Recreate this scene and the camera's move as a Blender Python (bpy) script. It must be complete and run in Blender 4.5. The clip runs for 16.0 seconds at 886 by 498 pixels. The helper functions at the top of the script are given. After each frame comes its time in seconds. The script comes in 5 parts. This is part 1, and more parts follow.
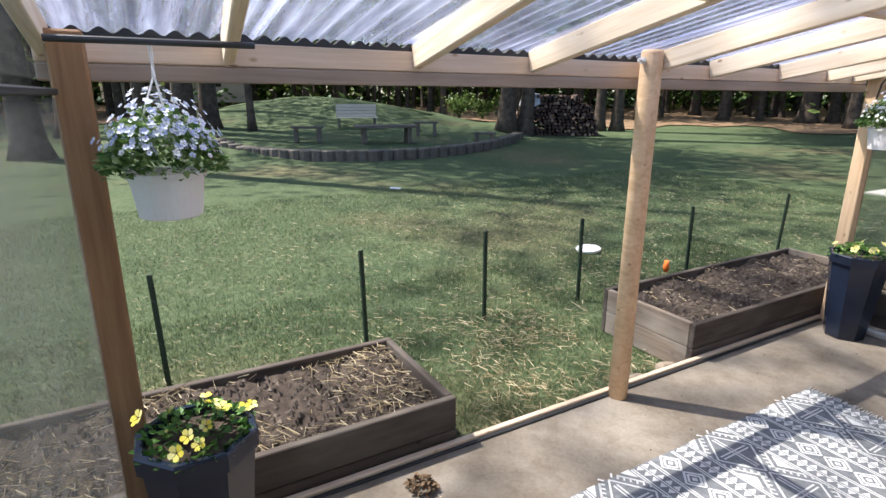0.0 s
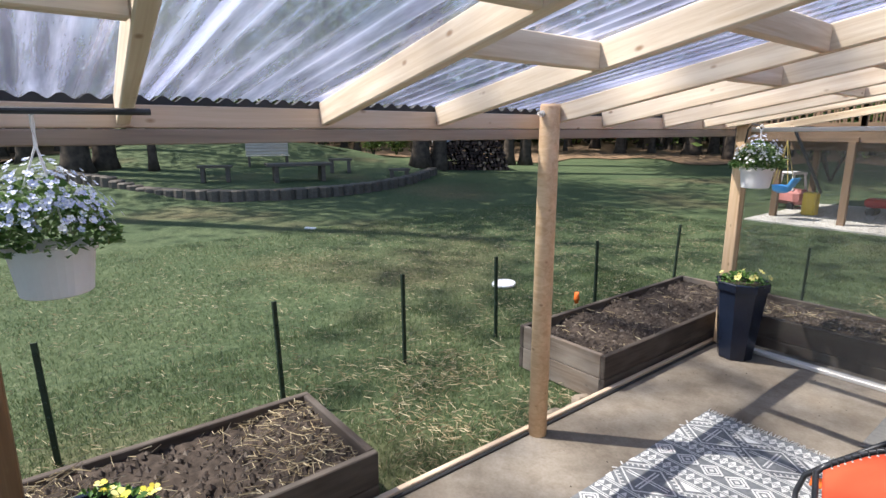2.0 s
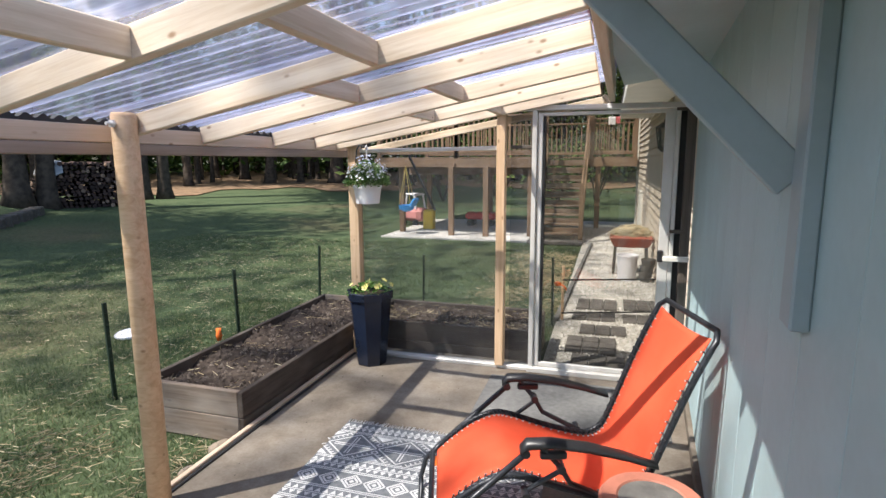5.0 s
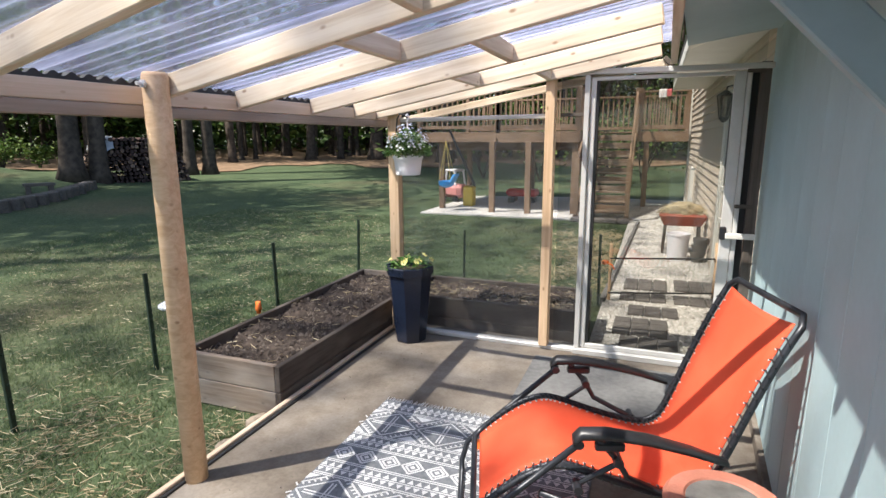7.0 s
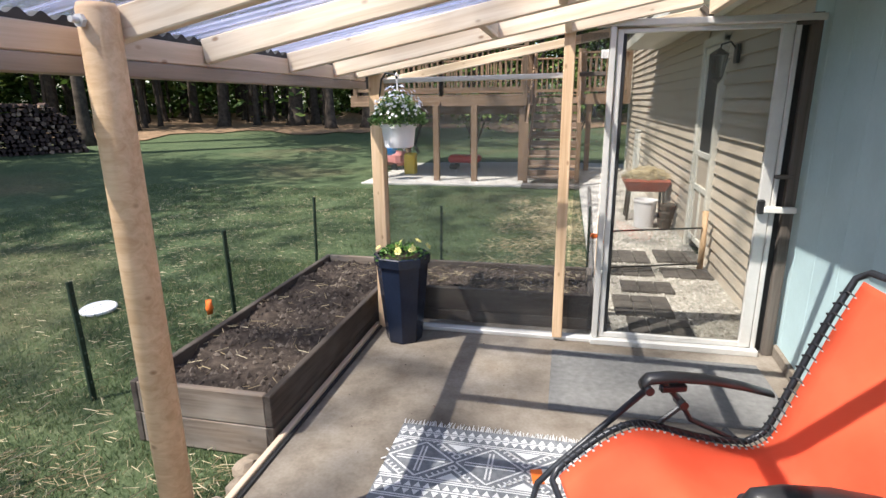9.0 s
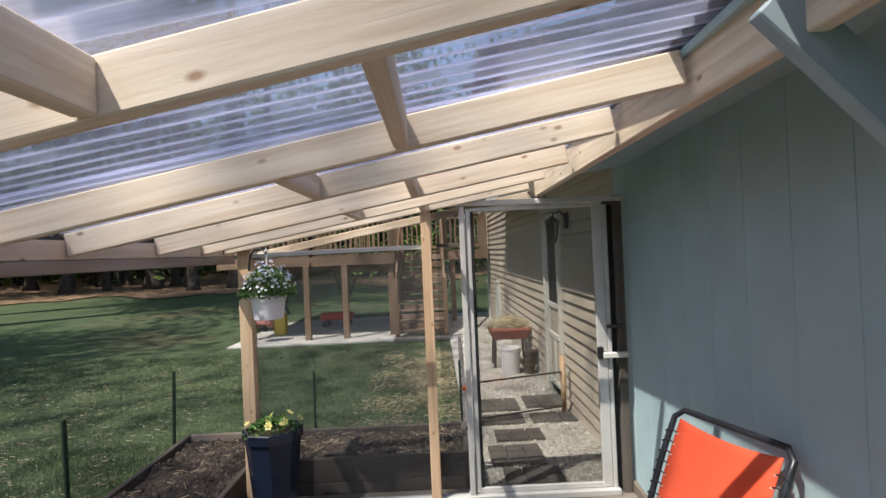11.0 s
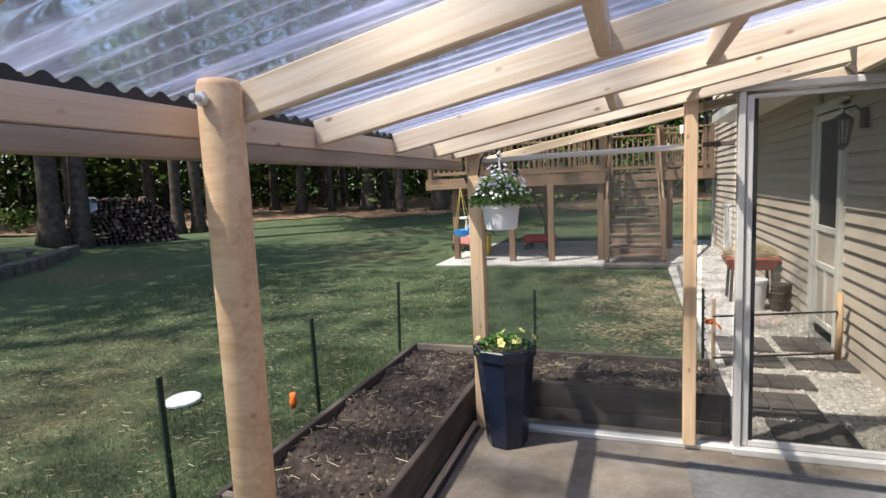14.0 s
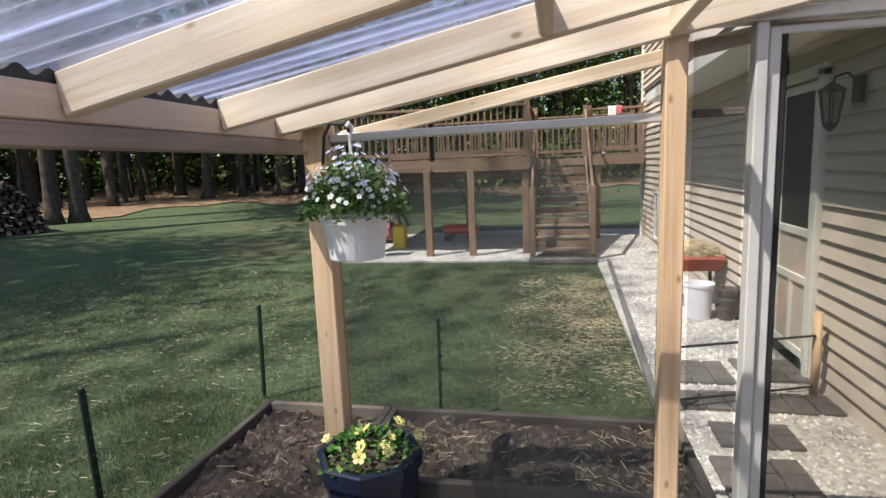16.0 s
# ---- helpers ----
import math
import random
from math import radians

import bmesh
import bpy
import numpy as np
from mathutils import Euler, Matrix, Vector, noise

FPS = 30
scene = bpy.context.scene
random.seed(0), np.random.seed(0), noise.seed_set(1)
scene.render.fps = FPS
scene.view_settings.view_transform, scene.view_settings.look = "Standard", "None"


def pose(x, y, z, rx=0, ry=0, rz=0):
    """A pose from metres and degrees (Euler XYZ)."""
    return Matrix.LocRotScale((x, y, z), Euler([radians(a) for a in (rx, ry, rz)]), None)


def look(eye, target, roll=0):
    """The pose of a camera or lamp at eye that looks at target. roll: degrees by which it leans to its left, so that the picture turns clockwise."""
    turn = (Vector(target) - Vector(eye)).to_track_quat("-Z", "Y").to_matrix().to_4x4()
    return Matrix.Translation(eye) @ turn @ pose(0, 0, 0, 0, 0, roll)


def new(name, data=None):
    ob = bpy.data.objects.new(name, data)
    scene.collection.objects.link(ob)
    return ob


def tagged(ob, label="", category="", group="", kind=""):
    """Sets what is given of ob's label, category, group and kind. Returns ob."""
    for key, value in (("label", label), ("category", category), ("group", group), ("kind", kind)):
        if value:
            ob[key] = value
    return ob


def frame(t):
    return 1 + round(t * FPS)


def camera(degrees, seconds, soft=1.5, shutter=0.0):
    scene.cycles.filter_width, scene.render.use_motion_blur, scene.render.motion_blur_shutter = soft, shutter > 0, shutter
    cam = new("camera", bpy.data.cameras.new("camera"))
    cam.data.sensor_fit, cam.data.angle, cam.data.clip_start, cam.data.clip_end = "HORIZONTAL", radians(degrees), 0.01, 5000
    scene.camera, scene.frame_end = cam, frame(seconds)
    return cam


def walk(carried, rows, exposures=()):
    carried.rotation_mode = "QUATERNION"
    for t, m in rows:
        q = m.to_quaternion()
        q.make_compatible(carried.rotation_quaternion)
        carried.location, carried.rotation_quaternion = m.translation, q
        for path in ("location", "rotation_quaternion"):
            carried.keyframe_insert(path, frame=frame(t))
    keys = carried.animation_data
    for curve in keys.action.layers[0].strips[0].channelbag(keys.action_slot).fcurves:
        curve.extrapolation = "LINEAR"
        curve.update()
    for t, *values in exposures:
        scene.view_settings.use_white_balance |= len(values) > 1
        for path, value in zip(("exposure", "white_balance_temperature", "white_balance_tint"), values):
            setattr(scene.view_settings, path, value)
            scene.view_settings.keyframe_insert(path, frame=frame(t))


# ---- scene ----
cam = camera(78.1, 16.0)
PATH = [
    (0, (1.877, -2.196, 1.611), (0.204, -1.243, 1.069), 0.3),
    (0.5, (1.826, -2.187, 1.61), (0.063, -1.386, 1.11), 0.5),
    (1, (1.832, -2.23, 1.613), (0.054, -1.437, 1.155), 0.7),
    (1.5, (1.876, -2.238, 1.634), (0.177, -1.268, 1.218), -0.0),
    (2, (1.882, -2.177, 1.692), (0.35, -0.964, 1.267), 0.0),
    (2.5, (1.903, -2.066, 1.664), (0.593, -0.611, 1.255), -0.8),
    (3, (1.932, -1.981, 1.648), (0.895, -0.312, 1.274), -0.2),
    (3.5, (1.963, -1.92, 1.637), (1.127, -0.132, 1.314), -0.2),
    (4, (1.967, -1.876, 1.647), (1.302, -0.014, 1.344), -0.5),
    (4.2, (1.973, -1.867, 1.631), (1.389, 0.022, 1.326), -0.5),
    (6.3, (1.992, -1.916, 1.605), (1.413, -0.034, 1.253), -0.2),
    (6.5, (1.99, -1.88, 1.615), (1.386, -0.009, 1.249), -0.3),
    (7, (1.906, -1.729, 1.553), (1.203, 0.101, 1.157), -0.3),
    (7.5, (1.713, -1.668, 1.56), (1.021, 0.155, 1.113), -0.1),
    (8, (1.533, -1.638, 1.565), (0.917, 0.2, 1.07), -0.0),
    (8.5, (1.356, -1.441, 1.548), (0.808, 0.411, 1.03), -0.9),
    (9, (1.216, -1.313, 1.563), (0.793, 0.571, 1.041), -0.7),
    (9.2, (1.217, -1.291, 1.591), (1.012, 0.639, 1.111), -0.2),
    (11.3, (1.267, -1.485, 1.669), (1.3, 0.514, 1.709), -2.5),
    (11.5, (1.23, -1.432, 1.646), (1.064, 0.56, 1.696), -2.4),
    (12, (1.184, -1.425, 1.639), (0.73, 0.522, 1.656), -2.6),
    (12.5, (1.168, -1.425, 1.631), (0.508, 0.462, 1.589), -2.2),
    (13, (1.142, -1.389, 1.617), (0.332, 0.435, 1.483), -2.3),
    (13.5, (1.007, -1.238, 1.562), (0.244, 0.601, 1.37), -1.6),
    (14, (0.917, -1.077, 1.552), (0.259, 0.798, 1.323), -2.6),
    (14.5, (0.906, -0.685, 1.556), (0.383, 1.225, 1.275), -2.6),
    (15, (0.873, -0.35, 1.543), (0.415, 1.574, 1.244), -2.0),
    (15.5, (0.792, 0.028, 1.618), (0.385, 1.959, 1.292), -3.0),
    (16, (0.848, 0.305, 1.58), (0.44, 2.24, 1.279), -2.4),
]
walk(cam, [(t, look(eye, target, roll)) for t, eye, target, roll in PATH],
     exposures=[(0, 1.26), (1.2, 1.22), (2, 0.97), (4.2, 0.95), (6.3, 1.03), (9.2, 1.1), (11.3, 0.38), (12.5, 0.53), (13.5, 0.82), (16, 0.72)])

# ---- light ----
SUN_DIR = Vector((-0.464, -0.404, 1.0)).normalized()      # towards the sun
world = bpy.data.worlds.new("sky")
scene.world = world
world.use_nodes = True
wn = world.node_tree.nodes
sky = wn.new("ShaderNodeTexSky")
sky.sky_type, sky.sun_disc = "NISHITA", False
sky.sun_elevation = math.asin(SUN_DIR.z)
sky.sun_rotation = math.atan2(SUN_DIR.x, SUN_DIR.y)
sky.air_density, sky.dust_density = 1.0, 1.2
wn["Background"].inputs["Strength"].default_value = 0.14
world.node_tree.links.new(sky.outputs[0], wn["Background"].inputs["Color"])
sun = new("sun", bpy.data.lights.new("sun", "SUN"))
sun.data.energy, sun.data.angle, sun.data.color = 5.0, radians(0.55), (1.0, 0.95, 0.875)
sun.matrix_world = look((0, 0, 30), Vector((0, 0, 30)) - SUN_DIR)


# ---- materials ----
def shader(name, rough=0.7, metal=0.0, spec=0.5):
    m = bpy.data.materials.new(name)
    m.use_nodes = True
    nt = m.node_tree
    b = nt.nodes["Principled BSDF"]
    b.inputs["Roughness"].default_value = rough
    b.inputs["Metallic"].default_value = metal
    b.inputs["Specular IOR Level"].default_value = spec
    return m, nt, b


def node(nt, kind, **values):
    n = nt.nodes.new(kind)
    for k, v in values.items():
        n.inputs[k].default_value = v
    return n


def coords(nt, scale, shift=True):
    """Object coordinates, stretched, and moved by a random amount for each object."""
    tc = nt.nodes.new("ShaderNodeTexCoord")
    mp = nt.nodes.new("ShaderNodeMapping")
    mp.inputs["Scale"].default_value = scale
    nt.links.new(tc.outputs["Object"], mp.inputs["Vector"])
    if shift:
        oi = nt.nodes.new("ShaderNodeObjectInfo")
        mul = nt.nodes.new("ShaderNodeMath")
        mul.operation = "MULTIPLY"
        mul.inputs[1].default_value = 37.0
        nt.links.new(oi.outputs["Random"], mul.inputs[0])
        nt.links.new(mul.outputs[0], mp.inputs["Location"])
    return mp.outputs["Vector"]


def ramp(nt, fac, stops):
    r = nt.nodes.new("ShaderNodeValToRGB")
    e = r.color_ramp.elements
    while len(e) < len(stops):
        e.new(0.5)
    for i, (p, c) in enumerate(stops):
        e[i].position, e[i].color = p, (*c, 1)
    nt.links.new(fac, r.inputs["Fac"])
    return r.outputs["Color"]


def mix(nt, kind, fac, a, b):
    n = nt.nodes.new("ShaderNodeMix")
    n.data_type, n.blend_type = "RGBA", kind
    for sock, v in ((n.inputs[0], fac), (n.inputs[6], a), (n.inputs[7], b)):
        if isinstance(v, (int, float)):
            sock.default_value = v
        elif isinstance(v, tuple):
            sock.default_value = (*v, 1)
        else:
            nt.links.new(v, sock)
    return n.outputs[2]


def bump(nt, b, height, strength, dist):
    n = node(nt, "ShaderNodeBump", Strength=strength, Distance=dist)
    nt.links.new(height, n.inputs["Height"])
    nt.links.new(n.outputs[0], b.inputs["Normal"])


def plain(name, col, rough=0.6, metal=0.0, var=0.18, scale=9.0, relief=0.2, spec=0.5):
    """A surface of one colour with blotches, fine grain and a little relief."""
    m, nt, b = shader(name, rough, metal, spec)
    v = coords(nt, (1, 1, 1))
    big = node(nt, "ShaderNodeTexNoise", Scale=scale, Detail=4.0)
    fine = node(nt, "ShaderNodeTexNoise", Scale=scale * 14, Detail=3.0)
    nt.links.new(v, big.inputs["Vector"])
    nt.links.new(v, fine.inputs["Vector"])
    lo, hi = tuple(c * (1 - var) for c in col), tuple(min(1, c * (1 + var)) for c in col)
    c1 = ramp(nt, big.outputs["Fac"], [(0.3, lo), (0.7, hi)])
    c2 = ramp(nt, fine.outputs["Fac"], [(0.3, (1 - var,) * 3), (0.7, (1, 1, 1))])
    nt.links.new(mix(nt, "MULTIPLY", 0.6, c1, c2), b.inputs["Base Color"])
    bump(nt, b, fine.outputs["Fac"], relief, 0.004)
    return m


def timber(name, light, dark, knot=(0.30, 0.17, 0.09), knots=True, rough=0.65, grey=None):
    """Sawn wood with the grain along the local x axis."""
    m, nt, b = shader(name, rough, 0, 0.3)
    grain = node(nt, "ShaderNodeTexNoise", Scale=1.0, Detail=5.0, Roughness=0.65, Distortion=0.6)
    nt.links.new(coords(nt, (1.6, 38, 38)), grain.inputs["Vector"])
    broad = node(nt, "ShaderNodeTexNoise", Scale=1.0, Detail=2.0)
    nt.links.new(coords(nt, (0.9, 9, 9)), broad.inputs["Vector"])
    c = ramp(nt, grain.outputs["Fac"], [(0.32, dark), (0.62, light)])
    c = mix(nt, "MULTIPLY", 0.55, c, ramp(nt, broad.outputs["Fac"], [(0.3, (0.72, 0.68, 0.62)), (0.65, (1, 1, 1))]))
    if knots:
        vo = node(nt, "ShaderNodeTexVoronoi", Scale=1.0, Randomness=1.0)
        nt.links.new(coords(nt, (6.5, 13.0, 13.0)), vo.inputs["Vector"])
        k = ramp(nt, vo.outputs["Distance"], [(0.05, (0.85, 0.85, 0.85)), (0.13, (0, 0, 0))])
        c = mix(nt, "MIX", k, c, knot)
    if grey:
        g = node(nt, "ShaderNodeTexNoise", Scale=2.6, Detail=4.0)
        nt.links.new(coords(nt, (1, 3, 3)), g.inputs["Vector"])
        c = mix(nt, "MIX", ramp(nt, g.outputs["Fac"], [(0.42, (0, 0, 0)), (0.68, (0.8, 0.8, 0.8))]), c, grey)
    nt.links.new(c, b.inputs["Base Color"])
    bump(nt, b, grain.outputs["Fac"], 0.35, 0.003)
    return m


def island(name, stops, rough=0.8, translucent=0.0):
    """Loose small pieces, each of its own shade."""
    m, nt, b = shader(name, rough, 0, 0.3)
    geo = nt.nodes.new("ShaderNodeNewGeometry")
    c = ramp(nt, geo.outputs["Random Per Island"], stops)
    nt.links.new(c, b.inputs["Base Color"])
    if translucent:
        tr = nt.nodes.new("ShaderNodeBsdfTranslucent")
        nt.links.new(c, tr.inputs["Color"])
        mx = node(nt, "ShaderNodeMixShader", Fac=translucent)
        nt.links.new(b.outputs[0], mx.inputs[1])
        nt.links.new(tr.outputs[0], mx.inputs[2])
        nt.links.new(mx.outputs[0], nt.nodes["Material Output"].inputs["Surface"])
    return m


def sheer(name, tint, body, share, gloss=0.08, rough=0.1, streaks=None, blur=0.0):
    """A see-through sheet: part clear, part dull body, with some gloss."""
    m, nt, b = shader(name, rough)
    out = nt.nodes["Material Output"]
    tr = nt.nodes.new("ShaderNodeBsdfTransparent")
    tr.inputs["Color"].default_value = (*tint, 1)
    df = nt.nodes.new("ShaderNodeBsdfDiffuse")
    df.inputs["Color"].default_value = (*body, 1)
    tl = nt.nodes.new("ShaderNodeBsdfTranslucent")
    tl.inputs["Color"].default_value = (*body, 1)
    both = node(nt, "ShaderNodeMixShader", Fac=0.5)
    nt.links.new(df.outputs[0], both.inputs[1])
    nt.links.new(tl.outputs[0], both.inputs[2])
    mx = node(nt, "ShaderNodeMixShader", Fac=share)
    if streaks:
        tx = node(nt, "ShaderNodeTexNoise", Scale=1.0, Detail=5.0, Roughness=0.7)
        nt.links.new(coords(nt, streaks), tx.inputs["Vector"])
        r = ramp(nt, tx.outputs["Fac"], [(0.42, (share * 0.6,) * 3), (0.8, (min(1, share * 2.4),) * 3)])
        nt.links.new(r, mx.inputs["Fac"])
    clear = tr.outputs[0]
    if blur:
        rf = node(nt, "ShaderNodeBsdfRefraction", Roughness=0.22, IOR=1.03)
        rf.inputs["Color"].default_value = (*tint, 1)
        soft_ = node(nt, "ShaderNodeMixShader", Fac=blur)
        nt.links.new(clear, soft_.inputs[1])
        nt.links.new(rf.outputs[0], soft_.inputs[2])
        clear = soft_.outputs[0]
    nt.links.new(clear, mx.inputs[1])
    nt.links.new(both.outputs[0], mx.inputs[2])
    gl = node(nt, "ShaderNodeBsdfGlossy", Roughness=rough)
    m2 = node(nt, "ShaderNodeMixShader", Fac=gloss)
    nt.links.new(mx.outputs[0], m2.inputs[1])
    nt.links.new(gl.outputs[0], m2.inputs[2])
    nt.links.new(m2.outputs[0], out.inputs["Surface"])
    return m


def lawn_material():
    m, nt, b = shader("lawn", 0.9, 0, 0.2)
    v = coords(nt, (1, 1, 1), False)
    a = node(nt, "ShaderNodeTexNoise", Scale=0.55, Detail=5.0, Roughness=0.6)
    f = node(nt, "ShaderNodeTexNoise", Scale=16.0, Detail=6.0, Roughness=0.75)
    s = node(nt, "ShaderNodeTexNoise", Scale=0.22, Detail=3.0)
    for n in (a, f, s):
        nt.links.new(v, n.inputs["Vector"])
    green = ramp(nt, f.outputs["Fac"], [(0.28, (0.027, 0.041, 0.023)), (0.52, (0.074, 0.101, 0.053)), (0.75, (0.175, 0.190, 0.130))])
    tone = ramp(nt, a.outputs["Fac"], [(0.3, (0.62, 0.72, 0.6)), (0.7, (1.08, 1.04, 0.9))])
    green = mix(nt, "MULTIPLY", 0.85, green, tone)
    soil = ramp(nt, f.outputs["Fac"], [(0.3, (0.07, 0.05, 0.03)), (0.7, (0.24, 0.17, 0.1))])
    thin = ramp(nt, s.outputs["Fac"], [(0.54, (0, 0, 0)), (0.7, (0.5, 0.5, 0.5))])
    nt.links.new(mix(nt, "MIX", thin, green, soil), b.inputs["Base Color"])
    bump(nt, b, f.outputs["Fac"], 0.9, 0.03)
    return m


def concrete_material():
    m, nt, b = shader("concrete", 0.85, 0, 0.3)
    v = coords(nt, (1, 1, 1), False)
    a = node(nt, "ShaderNodeTexNoise", Scale=1.6, Detail=6.0, Roughness=0.62)
    f = node(nt, "ShaderNodeTexNoise", Scale=60.0, Detail=4.0)
    k = node(nt, "ShaderNodeTexNoise", Scale=5.0, Detail=5.0, Roughness=0.7)
    for n in (a, f, k):
        nt.links.new(v, n.inputs["Vector"])
    c = ramp(nt, a.outputs["Fac"], [(0.3, (0.125, 0.102, 0.080)), (0.52, (0.20, 0.172, 0.142)), (0.72, (0.275, 0.247, 0.214))])
    c = mix(nt, "MULTIPLY", 0.5, c, ramp(nt, k.outputs["Fac"], [(0.36, (0.52, 0.46, 0.40)), (0.56, (1, 1, 1))]))
    c = mix(nt, "MULTIPLY", 0.5, c, ramp(nt, f.outputs["Fac"], [(0.35, (0.75, 0.74, 0.72)), (0.6, (1, 1, 1))]))
    nt.links.new(c, b.inputs["Base Color"])
    bump(nt, b, f.outputs["Fac"], 0.3, 0.003)
    return m


M_LAWN = lawn_material()
M_CONC = concrete_material()
M_PINE = timber("new_pine", (0.81, 0.695, 0.55), (0.63, 0.49, 0.34))
M_PINE_BEAM = timber("beam_pine", (0.68, 0.53, 0.40), (0.56, 0.42, 0.30))
# board below the beam: its shade is put into this grey-brown colour
M_SKIRT = timber("shaded_skirt_board", (0.36, 0.285, 0.23), (0.26, 0.2, 0.16), knots=False)
M_TREATED = timber("treated_brown", (0.34, 0.19, 0.10), (0.24, 0.125, 0.065))
M_POST = timber("post_pine", (0.72, 0.52, 0.34), (0.57, 0.37, 0.22))
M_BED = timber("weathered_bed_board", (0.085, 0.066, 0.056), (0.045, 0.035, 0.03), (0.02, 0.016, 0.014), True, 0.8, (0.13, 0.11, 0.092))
# lighter copy of the bed board, with sunlight put into the colour
M_BED_SUNLIT = timber("sunlit_grey_bed_end", (0.25, 0.195, 0.15), (0.15, 0.11, 0.085), (0.05, 0.035, 0.03), True, 0.8, (0.3, 0.26, 0.22))
M_DECK = timber("deck_wood", (0.27, 0.175, 0.11), (0.17, 0.108, 0.066), knots=False)
M_STAIR = timber("stair_wood", (0.21, 0.135, 0.088), (0.13, 0.083, 0.052), knots=False, grey=(0.3, 0.24, 0.19))
M_OLDWOOD = timber("old_grey_wood", (0.13, 0.11, 0.095), (0.07, 0.06, 0.05), knots=False)
M_BENCH = timber("pale_bench_wood", (0.55, 0.5, 0.45), (0.38, 0.33, 0.29), knots=False)
M_SOIL = plain("soil", (0.066, 0.05, 0.04), 0.95, 0, 0.55, 22, 1.0, 0.2)
M_STRAW = island("straw", [(0.0, (0.20, 0.15, 0.08)), (0.5, (0.38, 0.30, 0.18)), (1.0, (0.62, 0.53, 0.36))])
M_CLOD = island("soil_crumble", [(0.0, (0.03, 0.023, 0.019)), (0.6, (0.08, 0.061, 0.05)), (1.0, (0.16, 0.13, 0.105))], 0.95)
M_GRASS = island("grass_blades", [(0.0, (0.036, 0.066, 0.024)), (0.55, (0.088, 0.134, 0.052)), (0.88, (0.175, 0.205, 0.09)), (1.0, (0.40, 0.345, 0.22))], 0.7, 0.25)
M_TEAL = plain("teal_paint", (0.40, 0.535, 0.56), 0.55, 0, 0.07, 2.5, 0.15)
M_TEAL_TRIM = plain("teal_grey_trim_paint", (0.33, 0.40, 0.43), 0.5, 0, 0.08, 3, 0.2)
M_SIDING = plain("beige_vinyl_siding", (0.56, 0.48, 0.395), 0.55, 0, 0.05, 2.0, 0.1)
M_TRIM = plain("white_trim_paint", (0.72, 0.70, 0.64), 0.5, 0, 0.06, 4, 0.1)
M_ROOFING = plain("asphalt_shingle", (0.07, 0.065, 0.06), 0.95, 0, 0.3, 14, 0.8)
M_ALU = plain("brushed_aluminium", (0.66, 0.64, 0.61), 0.42, 0.3, 0.08, 6, 0.1)
M_BLACKGASKET = plain("black_rubber", (0.015, 0.015, 0.016), 0.6, 0, 0.2, 8, 0.1)
M_BLACK = plain("black_plastic", (0.018, 0.018, 0.02), 0.38, 0, 0.2, 12, 0.15)
M_TUBE = plain("dark_powder_coat", (0.028, 0.03, 0.036), 0.35, 0.3, 0.2, 20, 0.1)
M_NAVY = plain("navy_glazed_planter", (0.012, 0.018, 0.036), 0.22, 0, 0.25, 5, 0.1)
M_WHITEPOT = plain("white_plastic_pot", (0.80, 0.78, 0.80), 0.42, 0, 0.04, 6, 0.05)
M_LEAF = island("flower_leaves", [(0.0, (0.02, 0.07, 0.012)), (0.6, (0.07, 0.17, 0.03)), (1.0, (0.2, 0.32, 0.08))], 0.5, 0.25)
M_BASKETLEAF = island("basket_leaves", [(0.0, (0.04, 0.10, 0.025)), (0.6, (0.12, 0.22, 0.06)), (1.0, (0.32, 0.42, 0.2))], 0.55, 0.3)
M_YELLOW = island("yellow_petals", [(0.0, (0.80, 0.62, 0.03)), (0.7, (0.86, 0.74, 0.12)), (1.0, (0.9, 0.84, 0.45))], 0.6, 0.2)
M_PALE = island("pale_yellow_petals", [(0.0, (0.66, 0.54, 0.08)), (1.0, (0.84, 0.78, 0.34))], 0.6, 0.2)
M_BLUEPETAL = island("lilac_blue_petals", [(0.0, (0.44, 0.49, 0.80)), (0.5, (0.64, 0.70, 0.90)), (1.0, (0.90, 0.92, 0.96))], 0.6, 0.2)
M_WHITEPETAL = island("white_petals", [(0.0, (0.78, 0.8, 0.82)), (1.0, (0.92, 0.92, 0.9))], 0.6, 0.2)
M_BARK = plain("tree_bark", (0.075, 0.058, 0.046), 0.95, 0, 0.45, 5, 1.0, 0.2)
M_CROWN = island("spring_leaves", [(0.0, (0.03, 0.07, 0.012)), (0.6, (0.09, 0.15, 0.03)), (1.0, (0.2, 0.26, 0.07))], 0.6, 0.3)
M_LITTER = plain("leaf_litter", (0.22, 0.145, 0.09), 0.95, 0, 0.45, 3.0, 1.0, 0.2)
M_GRAVEL = plain("white_gravel_bed", (0.52, 0.49, 0.44), 0.9, 0, 0.3, 30, 0.9)
M_STONE = island("white_gravel_stones", [(0.0, (0.26, 0.23, 0.20)), (0.4, (0.50, 0.46, 0.42)), (1.0, (0.76, 0.73, 0.68))], 0.85)
M_TANSTONE = plain("tan_stone", (0.34, 0.27, 0.2), 0.9, 0, 0.3, 14, 0.7)
M_PAVER = plain("grey_paver", (0.13, 0.115, 0.105), 0.9, 0, 0.25, 12, 0.7)
M_EDGE = plain("grey_edging_board", (0.17, 0.16, 0.15), 0.85, 0, 0.2, 8, 0.5)
M_RUGWHITE = plain("rug_white_weave", (0.66, 0.66, 0.66), 0.95, 0, 0.1, 40, 0.8, 0.1)
M_RUGGREY = plain("rug_grey_weave", (0.19, 0.20, 0.215), 0.95, 0, 0.2, 40, 0.8, 0.1)
